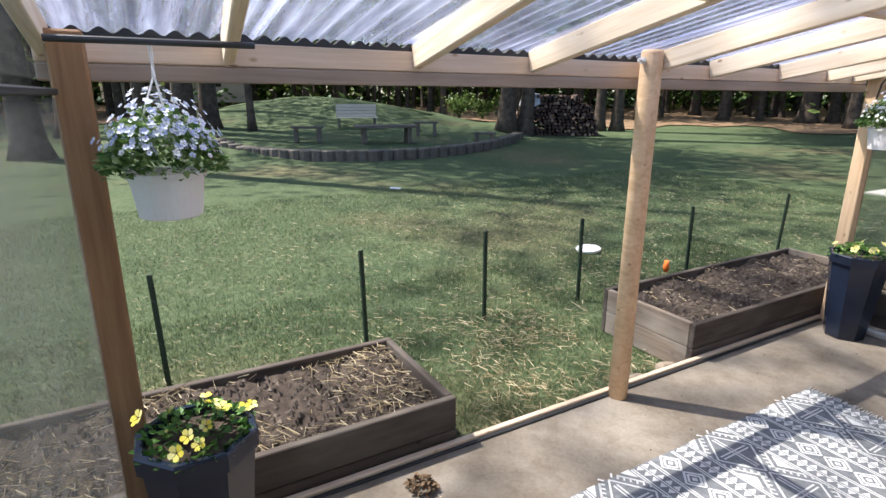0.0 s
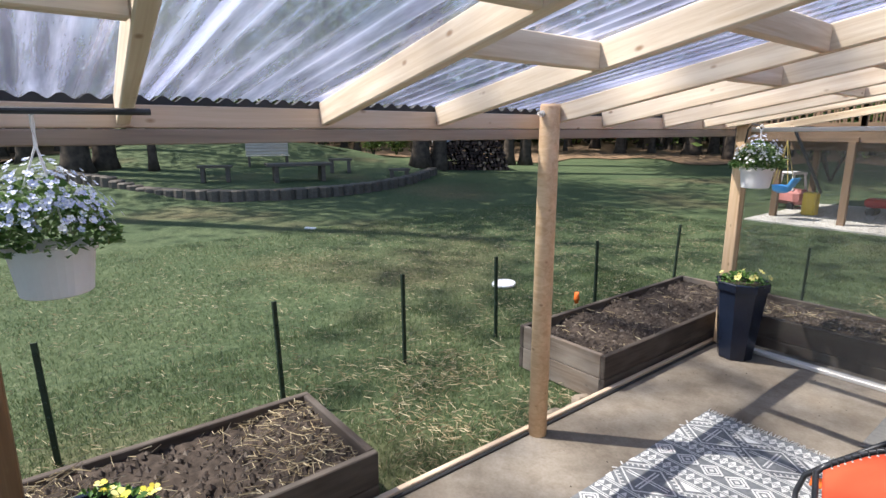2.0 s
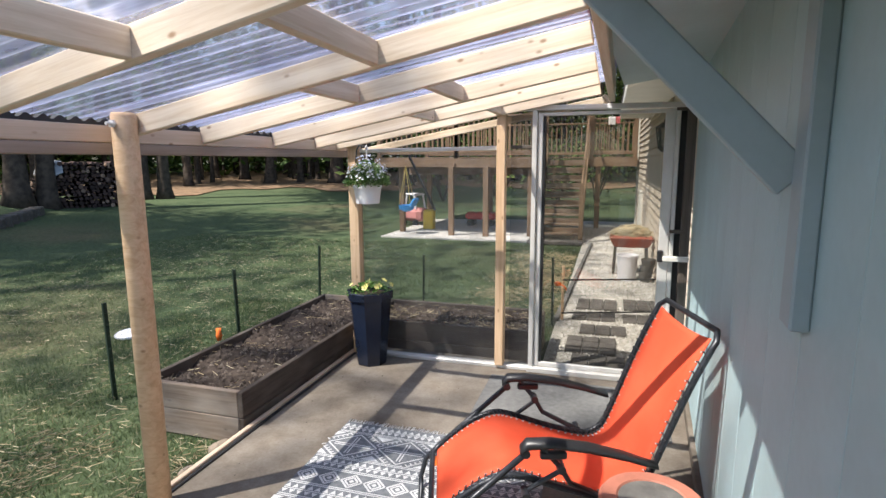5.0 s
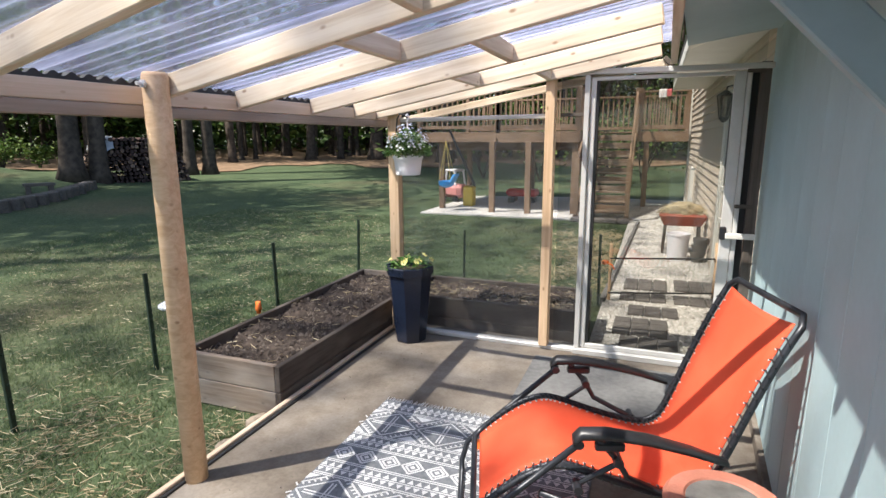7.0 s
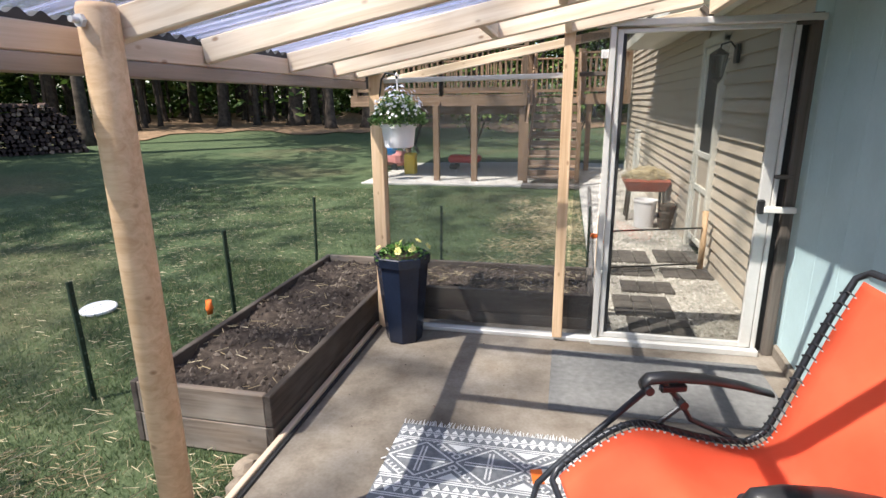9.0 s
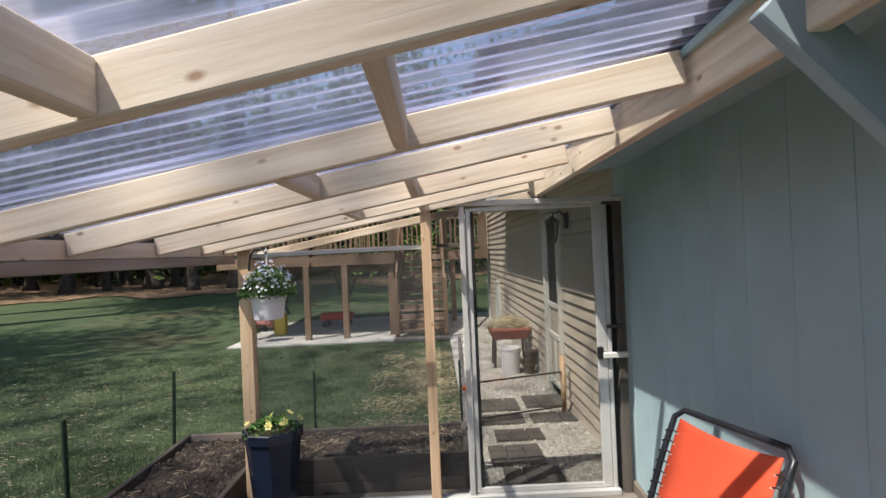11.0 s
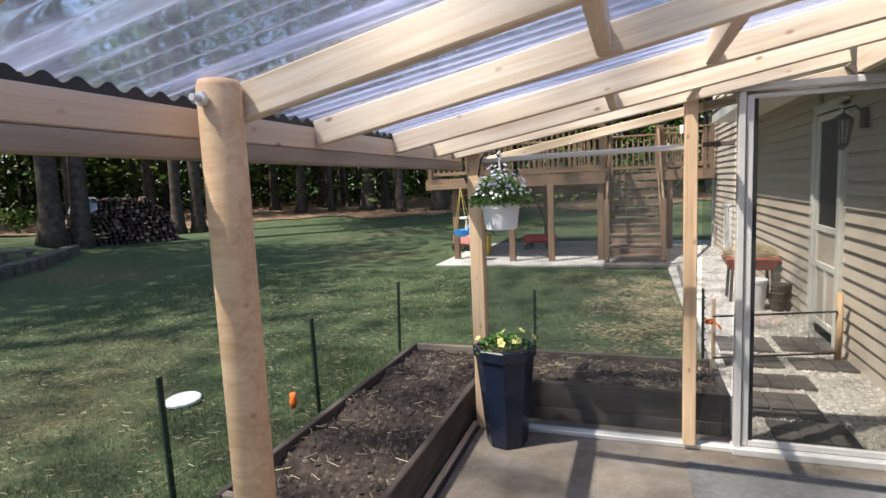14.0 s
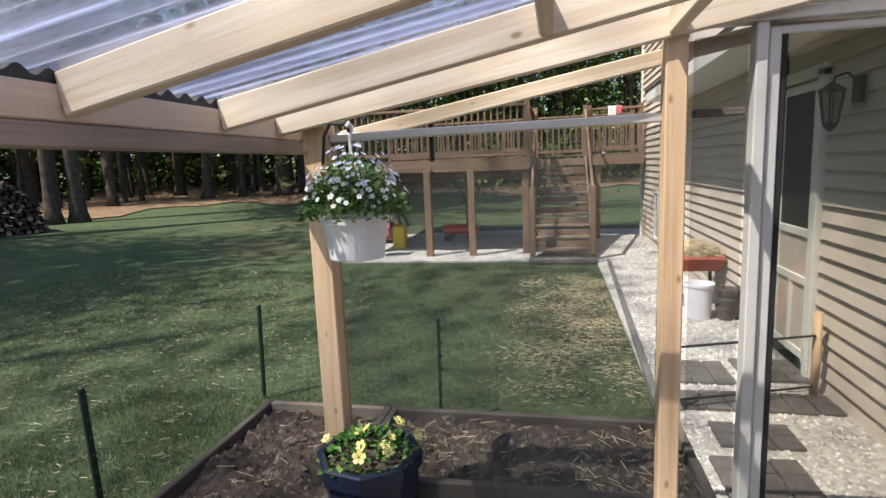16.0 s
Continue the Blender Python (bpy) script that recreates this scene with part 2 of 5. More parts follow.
M_MAT = plain("grey_ribbed_mat", (0.15, 0.148, 0.145), 0.95, 0, 0.15, 30, 0.8, 0.1)
M_STEELGREEN = plain("dark_green_stake", (0.022, 0.04, 0.026), 0.5, 0.2, 0.2, 14, 0.1)
M_WIRE = plain("green_wire", (0.05, 0.085, 0.05), 0.5, 0.2, 0.1, 14, 0.0)
M_REDPLASTIC = plain("red_toy_plastic", (0.62, 0.05, 0.045), 0.45, 0, 0.1, 6, 0.05)
M_PINKPLASTIC = plain("faded_red_plastic", (0.55, 0.22, 0.2), 0.5, 0, 0.12, 6, 0.05)
M_BLUEPLASTIC = plain("blue_toy_plastic", (0.07, 0.33, 0.72), 0.4, 0, 0.1, 6, 0.05)
M_YELLOWPLASTIC = plain("yellow_toy_plastic", (0.75, 0.52, 0.06), 0.45, 0, 0.1, 6, 0.05)
M_ROPE = plain("yellow_rope", (0.6, 0.44, 0.13), 0.9, 0, 0.2, 30, 0.5)
M_CLOTHRED = plain("faded_red_cloth", (0.58, 0.13, 0.13), 0.9, 0, 0.15, 12, 0.4)
M_CLOTHWHITE = plain("white_cloth", (0.74, 0.70, 0.68), 0.9, 0, 0.08, 12, 0.4)
M_BARROW = plain("rust_red_tub", (0.36, 0.085, 0.045), 0.55, 0, 0.2, 9, 0.2)
M_ORANGE_FLAG = plain("orange_marker", (0.85, 0.17, 0.02), 0.6, 0, 0.1, 12, 0.1)
M_TARP = plain("silver_tarp", (0.30, 0.31, 0.33), 0.4, 0, 0.2, 3, 0.6)
M_LOG = island("split_logs", [(0.0, (0.025, 0.016, 0.014)), (0.75, (0.075, 0.045, 0.038)), (1.0, (0.30, 0.21, 0.15))], 0.9)
M_DARKGLASS = plain("dark_window_glass", (0.03, 0.032, 0.035), 0.06, 0, 0.2, 2, 0.0, 0.8)
M_TERRA = plain("terracotta_rim", (0.40, 0.15, 0.10), 0.6, 0, 0.15, 10, 0.3)
M_WICKER = plain("grey_stool_top", (0.13, 0.125, 0.115), 0.7, 0, 0.3, 20, 0.5)
M_POLY = sheer("clear_corrugated_sheet", (0.93, 0.94, 1.0), (0.70, 0.74, 1.0), 0.33, 0.10, 0.16, (0.8, 9, 1), 0.75)
M_SCREEN = sheer("grey_insect_screen", (0.90, 0.91, 0.92), (0.13, 0.13, 0.13), 0.10, 0.02, 0.4)
M_CLEARSHEET = sheer("hazy_plastic_sheet", (0.80, 0.805, 0.81), (0.28, 0.28, 0.28), 0.13, 0.04, 0.25, (2, 2, 1.2))
M_GLASS = sheer("door_glass", (0.76, 0.76, 0.74), (0.2, 0.2, 0.19), 0.05, 0.04, 0.03)


def sling_material():
    m, nt, b = shader("orange_sling_fabric", 0.75, 0, 0.25)
    v = coords(nt, (1, 1, 1), False)
    w = node(nt, "ShaderNodeTexNoise", Scale=900.0, Detail=1.0)
    a = node(nt, "ShaderNodeTexNoise", Scale=4.0, Detail=4.0)
    nt.links.new(v, w.inputs["Vector"])
    nt.links.new(v, a.inputs["Vector"])
    c = ramp(nt, a.outputs["Fac"], [(0.3, (0.80, 0.105, 0.045)), (0.7, (0.88, 0.14, 0.065))])
    c = mix(nt, "MULTIPLY", 0.35, c, ramp(nt, w.outputs["Fac"], [(0.3, (0.7, 0.7, 0.7)), (0.6, (1, 1, 1))]))
    nt.links.new(c, b.inputs["Base Color"])
    bump(nt, b, w.outputs["Fac"], 0.25, 0.001)
    tr = nt.nodes.new("ShaderNodeBsdfTranslucent")
    nt.links.new(c, tr.inputs["Color"])
    mx = node(nt, "ShaderNodeMixShader", Fac=0.22)
    nt.links.new(b.outputs[0], mx.inputs[1])
    nt.links.new(tr.outputs[0], mx.inputs[2])
    nt.links.new(mx.outputs[0], nt.nodes["Material Output"].inputs["Surface"])
    return m


M_SLING = sling_material()


# ---- building helpers ----
def bm_box(bm, size, at=(0, 0, 0), bevel=0.0, m=None):
    """A box with bevelled edges, centred at a place (or under a pose)."""
    r = bmesh.ops.create_cube(bm, size=1)
    vs = r["verts"]
    bmesh.ops.scale(bm, vec=size, verts=vs)
    if bevel:
        es = list({e for v in vs for e in v.link_edges})
        g = bmesh.ops.bevel(bm, geom=es, offset=bevel, segments=1, affect="EDGES", profile=0.5)
        vs = list({v for f in g["faces"] for v in f.verts} | {v for v in vs if v.is_valid})
    bmesh.ops.transform(bm, matrix=m if m else Matrix.Translation(at), verts=vs)


def bm_tube(bm, points, radius, sides=8, closed=False, radii=None):
    """A round bar along points."""
    pts = [Vector(p) for p in points]
    rings = []
    for i, p in enumerate(pts):
        a, c = pts[max(0, i - 1)], pts[min(len(pts) - 1, i + 1)]
        q = (c - a).normalized().to_track_quat("Z", "Y")
        r = radii[i] if radii else radius
        rings.append([bm.verts.new(p + q @ Vector((r * math.cos(k * math.tau / sides), r * math.sin(k * math.tau / sides), 0)))
                      for k in range(sides)])
    for a, b in zip(rings, rings[1:]):
        for k in range(sides):
            bm.faces.new((a[k], a[(k + 1) % sides], b[(k + 1) % sides], b[k]))
    bm.faces.new(rings[0][::-1])
    bm.faces.new(rings[-1])


def bm_lathe(bm, profile, sides=24, at=(0, 0, 0), caps=True):
    """A turned form from (radius, height) pairs."""
    rings = [[bm.verts.new((at[0] + r * math.cos(k * math.tau / sides), at[1] + r * math.sin(k * math.tau / sides), at[2] + z))
              for k in range(sides)] for r, z in profile]
    for a, b in zip(rings, rings[1:]):
        for k in range(sides):
            bm.faces.new((a[k], a[(k + 1) % sides], b[(k + 1) % sides], b[k]))
    if caps:
        bm.faces.new(rings[0][::-1])
        bm.faces.new(rings[-1])


def mesh_of(name, bm, material, smooth=False):
    bmesh.ops.recalc_face_normals(bm, faces=bm.faces)
    me = bpy.data.meshes.new(name)
    bm.to_mesh(me)
    bm.free()
    for mt in (material if isinstance(material, (list, tuple)) else [material]):
        me.materials.append(mt)
    if smooth:
        me.shade_smooth()
    return me


def part(name, bm, material, parent, label="", m=None, smooth=False):
    ob = new(name, mesh_of(name, bm, material, smooth))
    ob.parent = parent
    if m:
        ob.matrix_basis = m
    if label:
        ob["label"] = label
    return ob


def piece(name, me, parent, m):
    ob = new(name, me)
    ob.parent = parent
    ob.matrix_basis = m
    return ob


def thing(name, label, category, m=None, group="", kind=""):
    ob = new(name)
    ob.empty_display_size = 0.1
    if m:
        ob.matrix_basis = m
    return tagged(ob, label, category, group, kind)


def plank(name, length, width, thick, material, parent, m, label="", bevel=0.004):
    """A board: length along local x, width along z, thickness along y."""
    bm = bmesh.new()
    bm_box(bm, (length, thick, width), bevel=bevel)
    return part(name, bm, material, parent, label, m)


def along(a, b, up=(0, 0, 1)):
    """A pose in the middle of a-b with local x along it and z near up."""
    a, b = Vector(a), Vector(b)
    x = (b - a).normalized()
    y = Vector(up).cross(x).normalized()
    z = x.cross(y)
    m = Matrix((x, y, z)).transposed().to_4x4()
    m.translation = (a + b) / 2
    return m


def bar(name, a, b, width, thick, material, parent, label="", up=(0, 0, 1), bevel=0.004):
    return plank(name, (Vector(b) - Vector(a)).length, width, thick, material, parent, along(a, b, up), label, bevel)


def raw(name, verts, faces, material, smooth=False, parent=None):
    me = bpy.data.meshes.new(name)
    me.from_pydata(verts, [], faces)
    me.materials.append(material)
    if smooth:
        me.shade_smooth()
    ob = new(name, me)
    ob.parent = parent
    return ob


rng = random.Random(7)

# ---- ground ----
GROUND = -0.11
MOUND = (-25.5, 6.0)
PIT_ARC = [(-18.5, -1.0), (-16.8, -0.5), (-15.2, 0.1), (-14.1, 0.75), (-13.15, 1.44), (-12.4, 2.4), (-12.0, 3.5), (-11.9, 4.9), (-12.2, 6.3), (-13.0, 8.0), (-14.2, 9.6), (-15.4, 11.0)]


def ground_z(x, y):
    d = math.hypot(x - 1, y)
    z = GROUND + 0.014 * max(0.0, d - 12)
    u, v = (x - MOUND[0]) / 5.5, (y - MOUND[1]) / 6.0
    z += 1.2 * math.exp(-(u * u + v * v))
    # the fire pit's level behind its log edging
    if x < -11.8 and -1.5 < y < 12:
        edge = -12.1 - 0.075 * (y - 4.4) ** 2
        z += 0.22 * max(0.0, min(1.0, (edge - x) / 0.8))
    return z


def spread(n, reach, p):
    s = np.linspace(-1, 1, n)
    return np.sign(s) * np.abs(s) ** p * reach


gx, gy = spread(230, 420, 3.0) - 6, spread(230, 420, 3.0) + 4
gv = [(x, y, ground_z(x, y) if math.hypot(x, y) < 120 else 1.4) for y in gy for x in gx]
gf = [(j * 230 + i, j * 230 + i + 1, (j + 1) * 230 + i + 1, (j + 1) * 230 + i) for j in range(229) for i in range(229)]
ground = raw("ground", gv, gf, M_LAWN, True)
tagged(ground, "mown green lawn with thin brown patches", "lawn", kind="structure")

# leaf litter at the wood's edge
lv, lf = [], []
for i in range(61):
    a = radians(-12 + i * 2.3)
    r0 = 28 + 2.2 * math.sin(i * 0.7) + 1.3 * math.sin(i * 1.9)
    for r in (r0, r0 + 6, r0 + 16, r0 + 36):
        x, y = 1 - r * math.cos(a), r * math.sin(a)
        lv.append((x, y, ground_z(x, y) + 0.05))
for i in range(60):
    for k in range(3):
        lf.append((i * 4 + k, i * 4 + k + 1, (i + 1) * 4 + k + 1, (i + 1) * 4 + k))
tagged(raw("leaf_litter_ground", lv, lf, M_LITTER, True), "brown fallen leaves on the woodland floor", "leaf litter", kind="structure")

# gravel path and the gravel under the deck
gravel = thing("gravel_bed", "white gravel path and bed beside the house", "gravel", kind="structure")
gb = bmesh.new()
bm_box(gb, (1.16, 7.4, 0.05), (2.08, 5.95, GROUND + 0.004))
bm_box(gb, (5.8, 5.2, 0.05), (-0.1, 12.2, GROUND + 0.003))
part("gravel_base", gb, M_GRAVEL, gravel)
sv, sf = [], []
for i in range(9000):
    if i < 5500:
        x, y = rng.uniform(1.53, 2.62), 2.3 + 7.3 * rng.random() ** 1.5
    else:
        x, y = rng.uniform(-2.95, 2.6), rng.uniform(9.65, 12.5)
    s, h, a = rng.uniform(0.012, 0.03), rng.uniform(0.008, 0.02), rng.random() * 6.28
    k = len(sv)
    z0 = GROUND + 0.026
    for q in range(4):
        sv.append((x + s * math.cos(a + q * 1.571) * rng.uniform(0.6, 1.1), y + s * math.sin(a + q * 1.571) * rng.uniform(0.6, 1.1), z0))
    sv.append((x + rng.uniform(-0.3, 0.3) * s, y + rng.uniform(-0.3, 0.3) * s, z0 + h))
    sf += [(k, k + 1, k + 4), (k + 1, k + 2, k + 4), (k + 2, k + 3, k + 4), (k + 3, k, k + 4)]
tagged(raw("gravel_stones", sv, sf, M_STONE, parent=gravel), kind="stuff")

# ---- concrete slab ----
slab = thing("floor", "stained bare concrete patio slab", "floor", kind="structure")
fb = bmesh.new()
bm_box(fb, (2.62, 4.75, 0.2), (1.27, 0.0, -0.1), 0.006)
part("slab", fb, M_CONC, slab)

# ---- the house ----
ASKEW = pose(2.56, 2.2, 0, 0, 0, -3.6) @ pose(-2.522, -2.2, 0)
house = thing("house_wall_teal", "teal-painted grooved wood panel wall of the house", "wall", ASKEW, kind="structure")
hb = bmesh.new()
bm_box(hb, (4.6, 6.2, 2.75), (4.84, -0.93, 1.27))
part("wall_core", hb, M_TEAL_TRIM, house)
pb = bmesh.new()
bm_box(pb, (0.018, 0.305, 2.62), bevel=0.002)
panel = mesh_of("wall_panel", pb, M_TEAL)
for i in range(21):
    piece("wall_panel", panel, house, pose(2.531, -3.85 + i * 0.3075, 1.31))
sk = bmesh.new()
bm_box(sk, (0.03, 6.2, 0.07), (2.51, -0.9, 0.036), 0.004)
part("concrete_curb", sk, M_CONC, house)

eave = thing("eave", "painted eave with a dark shingle roof over the patio", "eave", ASKEW, kind="structure")
eb = bmesh.new()
bm_box(eb, (0.53, 6.4, 0.02), m=Matrix.Translation((2.275, -0.95, 2.175)) @ Euler((0, radians(-8), 0)).to_matrix().to_4x4())
part("soffit", eb, M_TEAL, eave, "pale painted soffit")
eb = bmesh.new()
bm_box(eb, (5.8, 6.5, 0.06), m=Matrix.Translation((4.72, -0.95, 2.98)) @ Euler((0, radians(-13), 0)).to_matrix().to_4x4())
part("roof", eb, M_ROOFING, eave)

# the wall bracket under the eave
bracket = thing("wall_bracket", "teal-painted wooden wall bracket with a diagonal brace", "bracket", ASKEW)
bar("wall_board", (2.503, -0.64, 1.27), (2.503, -0.64, 2.34), 0.038, 0.09, M_TEAL_TRIM, bracket, up=(1, 0, 0), bevel=0.005)
bar("brace", (2.49, -0.575, 1.565), (2.0, -0.575, 2.083), 0.085, 0.04, M_TEAL_TRIM, bracket, bevel=0.004)

# lap-sided part of the house
SX = 2.64
sided = thing("house_wall_sided", "beige vinyl lap siding on the house wall", "wall", kind="structure")
cb = bmesh.new()
bm_box(cb, (4.6, 2.2, 2.6), (SX + 2.34, 3.45, 1.2))
bm_box(cb, (4.6, 7.4, 2.6), (SX + 2.34, 9.0, 1.2))
bm_box(cb, (4.6, 0.8, 0.5), (SX + 2.34, 4.95, 2.3))
bm_box(cb, (4.6, 4.0, 3.3), (SX + 2.34, 10.7, 4.1))
part("wall_core", cb, M_SIDING, sided)


def lap(length):
    b = bmesh.new()
    h, t = 0.118, 0.033
    vs = [b.verts.new(p) for p in ((0, -length / 2, 0), (-t, -length / 2, 0), (-0.003, -length / 2, h), (0, -length / 2, h),
                                   (0, length / 2, 0), (-t, length / 2, 0), (-0.003, length / 2, h), (0, length / 2, h))]
    for f in ((0, 1, 2, 3), (7, 6, 5, 4), (1, 5, 6, 2), (0, 4, 5, 1), (3, 2, 6, 7), (0, 3, 7, 4)):
        b.faces.new([vs[k] for k in f])
    return mesh_of("siding_plank", b, M_SIDING)


lap_a, lap_b, lap_c = lap(2.22), lap(3.3), lap(4.05)
for i in range(21):
    z = -0.09 + i * 0.118
    piece("siding_plank", lap_a, sided, pose(SX + 0.035, 3.42, z))
    piece("siding_plank", lap_b, sided, pose(SX + 0.035, 7.03, z))
for i in range(46):
    z = -0.09 + i * 0.118
    piece("siding_plank", lap_c, sided, pose(SX + 0.034, 10.71, z))
tr = bmesh.new()
bm_box(tr, (0.05, 0.09, 5.4), (SX + 0.005, 12.74, 2.6), 0.004)
bm_box(tr, (0.05, 0.06, 2.5), (SX + 0.005, 2.34, 1.15), 0.004)
part("corner_trim", tr, M_TRIM, sided)

sroof = thing("side_eave", "shingled low roof with white soffit over the side door", "eave", kind="structure")
eb = bmesh.new()
bm_box(eb, (0.62, 6.5, 0.03), (2.46, 5.55, 2.37))
part("soffit", eb, M_TRIM, sroof)
eb = bmesh.new()
bm_box(eb, (0.03, 6.5, 0.15), (2.135, 5.55, 2.42), 0.004)
part("fascia", eb, M_TRIM, sroof)
eb = bmesh.new()
bm_box(eb, (5.0, 6.6, 0.05), m=Matrix.Translation((4.54, 5.55, 3.1)) @ Euler((0, radians(-14), 0)).to_matrix().to_4x4())
part("roof", eb, M_ROOFING, sroof)
uroof = thing("upper_roof", "dark shingled upper roof of the house", "roof", kind="structure")
eb = bmesh.new()
bm_box(eb, (5.6, 4.6, 0.08), m=Matrix.Translation((4.9, 10.7, 6.2)) @ Euler((0, radians(-14), 0)).to_matrix().to_4x4())
part("roof", eb, M_ROOFING, uroof)

# side door with its screen door
sdoor = thing("door_1", "white storm door with a dark screen panel in the siding", "door", kind="structure")
db = bmesh.new()
for y in (4.58, 5.34):
    bm_box(db, (0.06, 0.08, 2.24), (SX + 0.0, y, 1.01), 0.004)
bm_box(db, (0.06, 0.84, 0.08), (SX + 0.0, 4.96, 2.12), 0.004)
part("door_frame", db, M_TRIM, sdoor)
db = bmesh.new()
for y in (4.66, 5.26):
    bm_box(db, (0.035, 0.07, 2.06), (SX + 0.01, y, 1.03), 0.004)
for z in (0.06, 0.62, 0.98, 2.03):
    bm_box(db, (0.035, 0.54, 0.06), (SX + 0.01, 4.96, z), 0.004)
bm_box(db, (0.034, 0.04, 0.5), (SX + 0.01, 4.96, 0.34), 0.003)
leaf_ = part("screen_door", db, M_TRIM, sdoor)
db = bmesh.new()
bm_box(db, (0.012, 0.55, 1.0), (SX + 0.016, 4.96, 1.5))
part("screen_mesh", db, M_BLACKGASKET, leaf_, "dark insect screen")
db = bmesh.new()
bm_box(db, (0.012, 0.55, 0.9), (SX + 0.018, 4.96, 0.5))
part("lower_panel", db, M_SIDING, leaf_, "pale lower panel")
# basement window
bw = thing("window_1", "small white-framed basement window in the siding", "window", kind="structure")
db = bmesh.new()
for y in (10.28, 10.58, 10.9):
    bm_box(db, (0.07, 0.05, 0.85), (SX, y, 0.52), 0.004)
for z in (0.1, 0.94):
    bm_box(db, (0.07, 0.67, 0.05), (SX, 10.59, z), 0.004)
wf_ = part("window_frame", db, M_TRIM, bw)
db = bmesh.new()
bm_box(db, (0.02, 0.6, 0.8), (SX + 0.005, 10.59, 0.52))
part("pane", db, M_DARKGLASS, wf_)
uw = thing("window_2", "white-framed upper window of the house", "window", kind="structure")
db = bmesh.new()
for y in (9.3, 10.2):
    bm_box(db, (0.07, 0.06, 1.1), (SX, y, 3.6), 0.004)
for z in (3.05, 3.6, 4.15):
    bm_box(db, (0.07, 0.9, 0.05), (SX, 9.75, z), 0.004)
wf_ = part("window_frame", db, M_TRIM, uw)
db = bmesh.new()
bm_box(db, (0.02, 0.85, 1.05), (SX + 0.005, 9.75, 3.6))
part("pane", db, M_DARKGLASS, wf_)

# wall lantern
lan = thing("wall_lantern", "black wall lantern with glass panes beside the side door", "lantern", pose(SX - 0.02, 4.1, 1.84))
lb = bmesh.new()
bm_box(lb, (0.03, 0.1, 0.16), (0.0, 0, 0.09), 0.005)
bm_tube(lb, [(0, 0, 0.12), (-0.06, 0, 0.19), (-0.13, 0, 0.17), (-0.14, 0, 0.11)], 0.008)
part("arm", lb, M_BLACK, lan)
lb = bmesh.new()
bm_lathe(lb, [(0.012, 0.14), (0.085, 0.09), (0.075, 0.085)], 6, (-0.14, 0, 0))
for k in range(6):
    a = k * math.tau / 6
    bm_tube(lb, [(-0.14 + 0.07 * math.cos(a), 0.07 * math.sin(a), 0.088), (-0.14 + 0.042 * math.cos(a), 0.042 * math.sin(a), -0.10)], 0.005, 5)
bm_lathe(lb, [(0.012, -0.15), (0.045, -0.115), (0.045, -0.10)], 6, (-0.14, 0, 0))
cage = part("cage", lb, M_BLACK, lan)
lb = bmesh.new()
bm_lathe(lb, [(0.04, -0.10), (0.066, 0.085)], 6, (-0.14, 0, 0))
part("glass", lb, M_GLASS, cage)

# ---- porch frame ----
Y0, Y1 = -2.25, 2.2
SLOPE = 0.172
SKEW = -0.10
RD = 0.088


def rafter_z(x, y=0.0):
    """The underside of a rafter."""
    return 1.708 + SLOPE * (x + 0.116)


porch = thing("porch_frame", "new pine lean-to porch frame with round and square posts", "porch frame")
pm = bmesh.new()
bm_lathe(pm, [(0.051, -0.11), (0.051, 1.805), (0.046, 1.82)], 28)
part("post", pm, M_POST, porch, "rounded pine post", pose(0.0, 0.0, 0.0) @ pose(0, 0, 0), True)
bar("post", (0.0, Y0 - 0.06, -0.11), (0.0, Y0 - 0.06, 1.775), 0.09, 0.09, M_TREATED, porch, "brown treated corner post", up=(1, 0, 0), bevel=0.006)
bar("post", (0.0, Y1, -0.11), (0.0, Y1, 1.79), 0.085, 0.085, M_POST, porch, "square pine corner post", up=(1, 0, 0), bevel=0.006)
bar("stud", (1.212, Y1 - 0.02, 0.03), (1.212, Y1 - 0.02, 1.96), 0.065, 0.085, M_POST, porch, "pine stud", up=(1, 0, 0))
bar("beam", (-0.137, Y0 - 0.15, 1.735), (-0.137, Y1 + 0.12, 1.735), 0.074, 0.04, M_PINE_BEAM, porch)
# lower board, coloured darker than the beam to stand for shade
bar("beam_skirt", (-0.142, Y0 - 0.15, 1.671), (-0.142, Y1 + 0.12, 1.671), 0.05, 0.055, M_SKIRT, porch, "lower board with shade put into its grey-brown colour")
bar("plate", (-0.058, Y0, 0.008), (-0.058, Y1, 0.008), 0.03, 0.032, M_PINE_BEAM, porch, "pine base plate on the slab edge")
bar("seal_strip", (-0.028, Y0, 0.004), (-0.028, Y1, 0.004), 0.012, 0.022, M_BLACKGASKET, porch, "black seal strip")
bar("ledger", (1.90, Y0 - 0.1, rafter_z(1.92) + 0.03), (1.98, Y1 + 0.02, rafter_z(1.92) + 0.03), 0.15, 0.04, M_PINE, porch)
RAFTERS = [-2.37, -1.92, -1.23, -0.665, 0.03, 0.565, 1.22, 1.755, 2.13]


def rafter_y(i, x):
    """A rafter's centre line, square to the house wall and not to the beam."""
    return RAFTERS[i] + (SKEW if 0 < i < 8 else 0.0) * (x - 0.36)


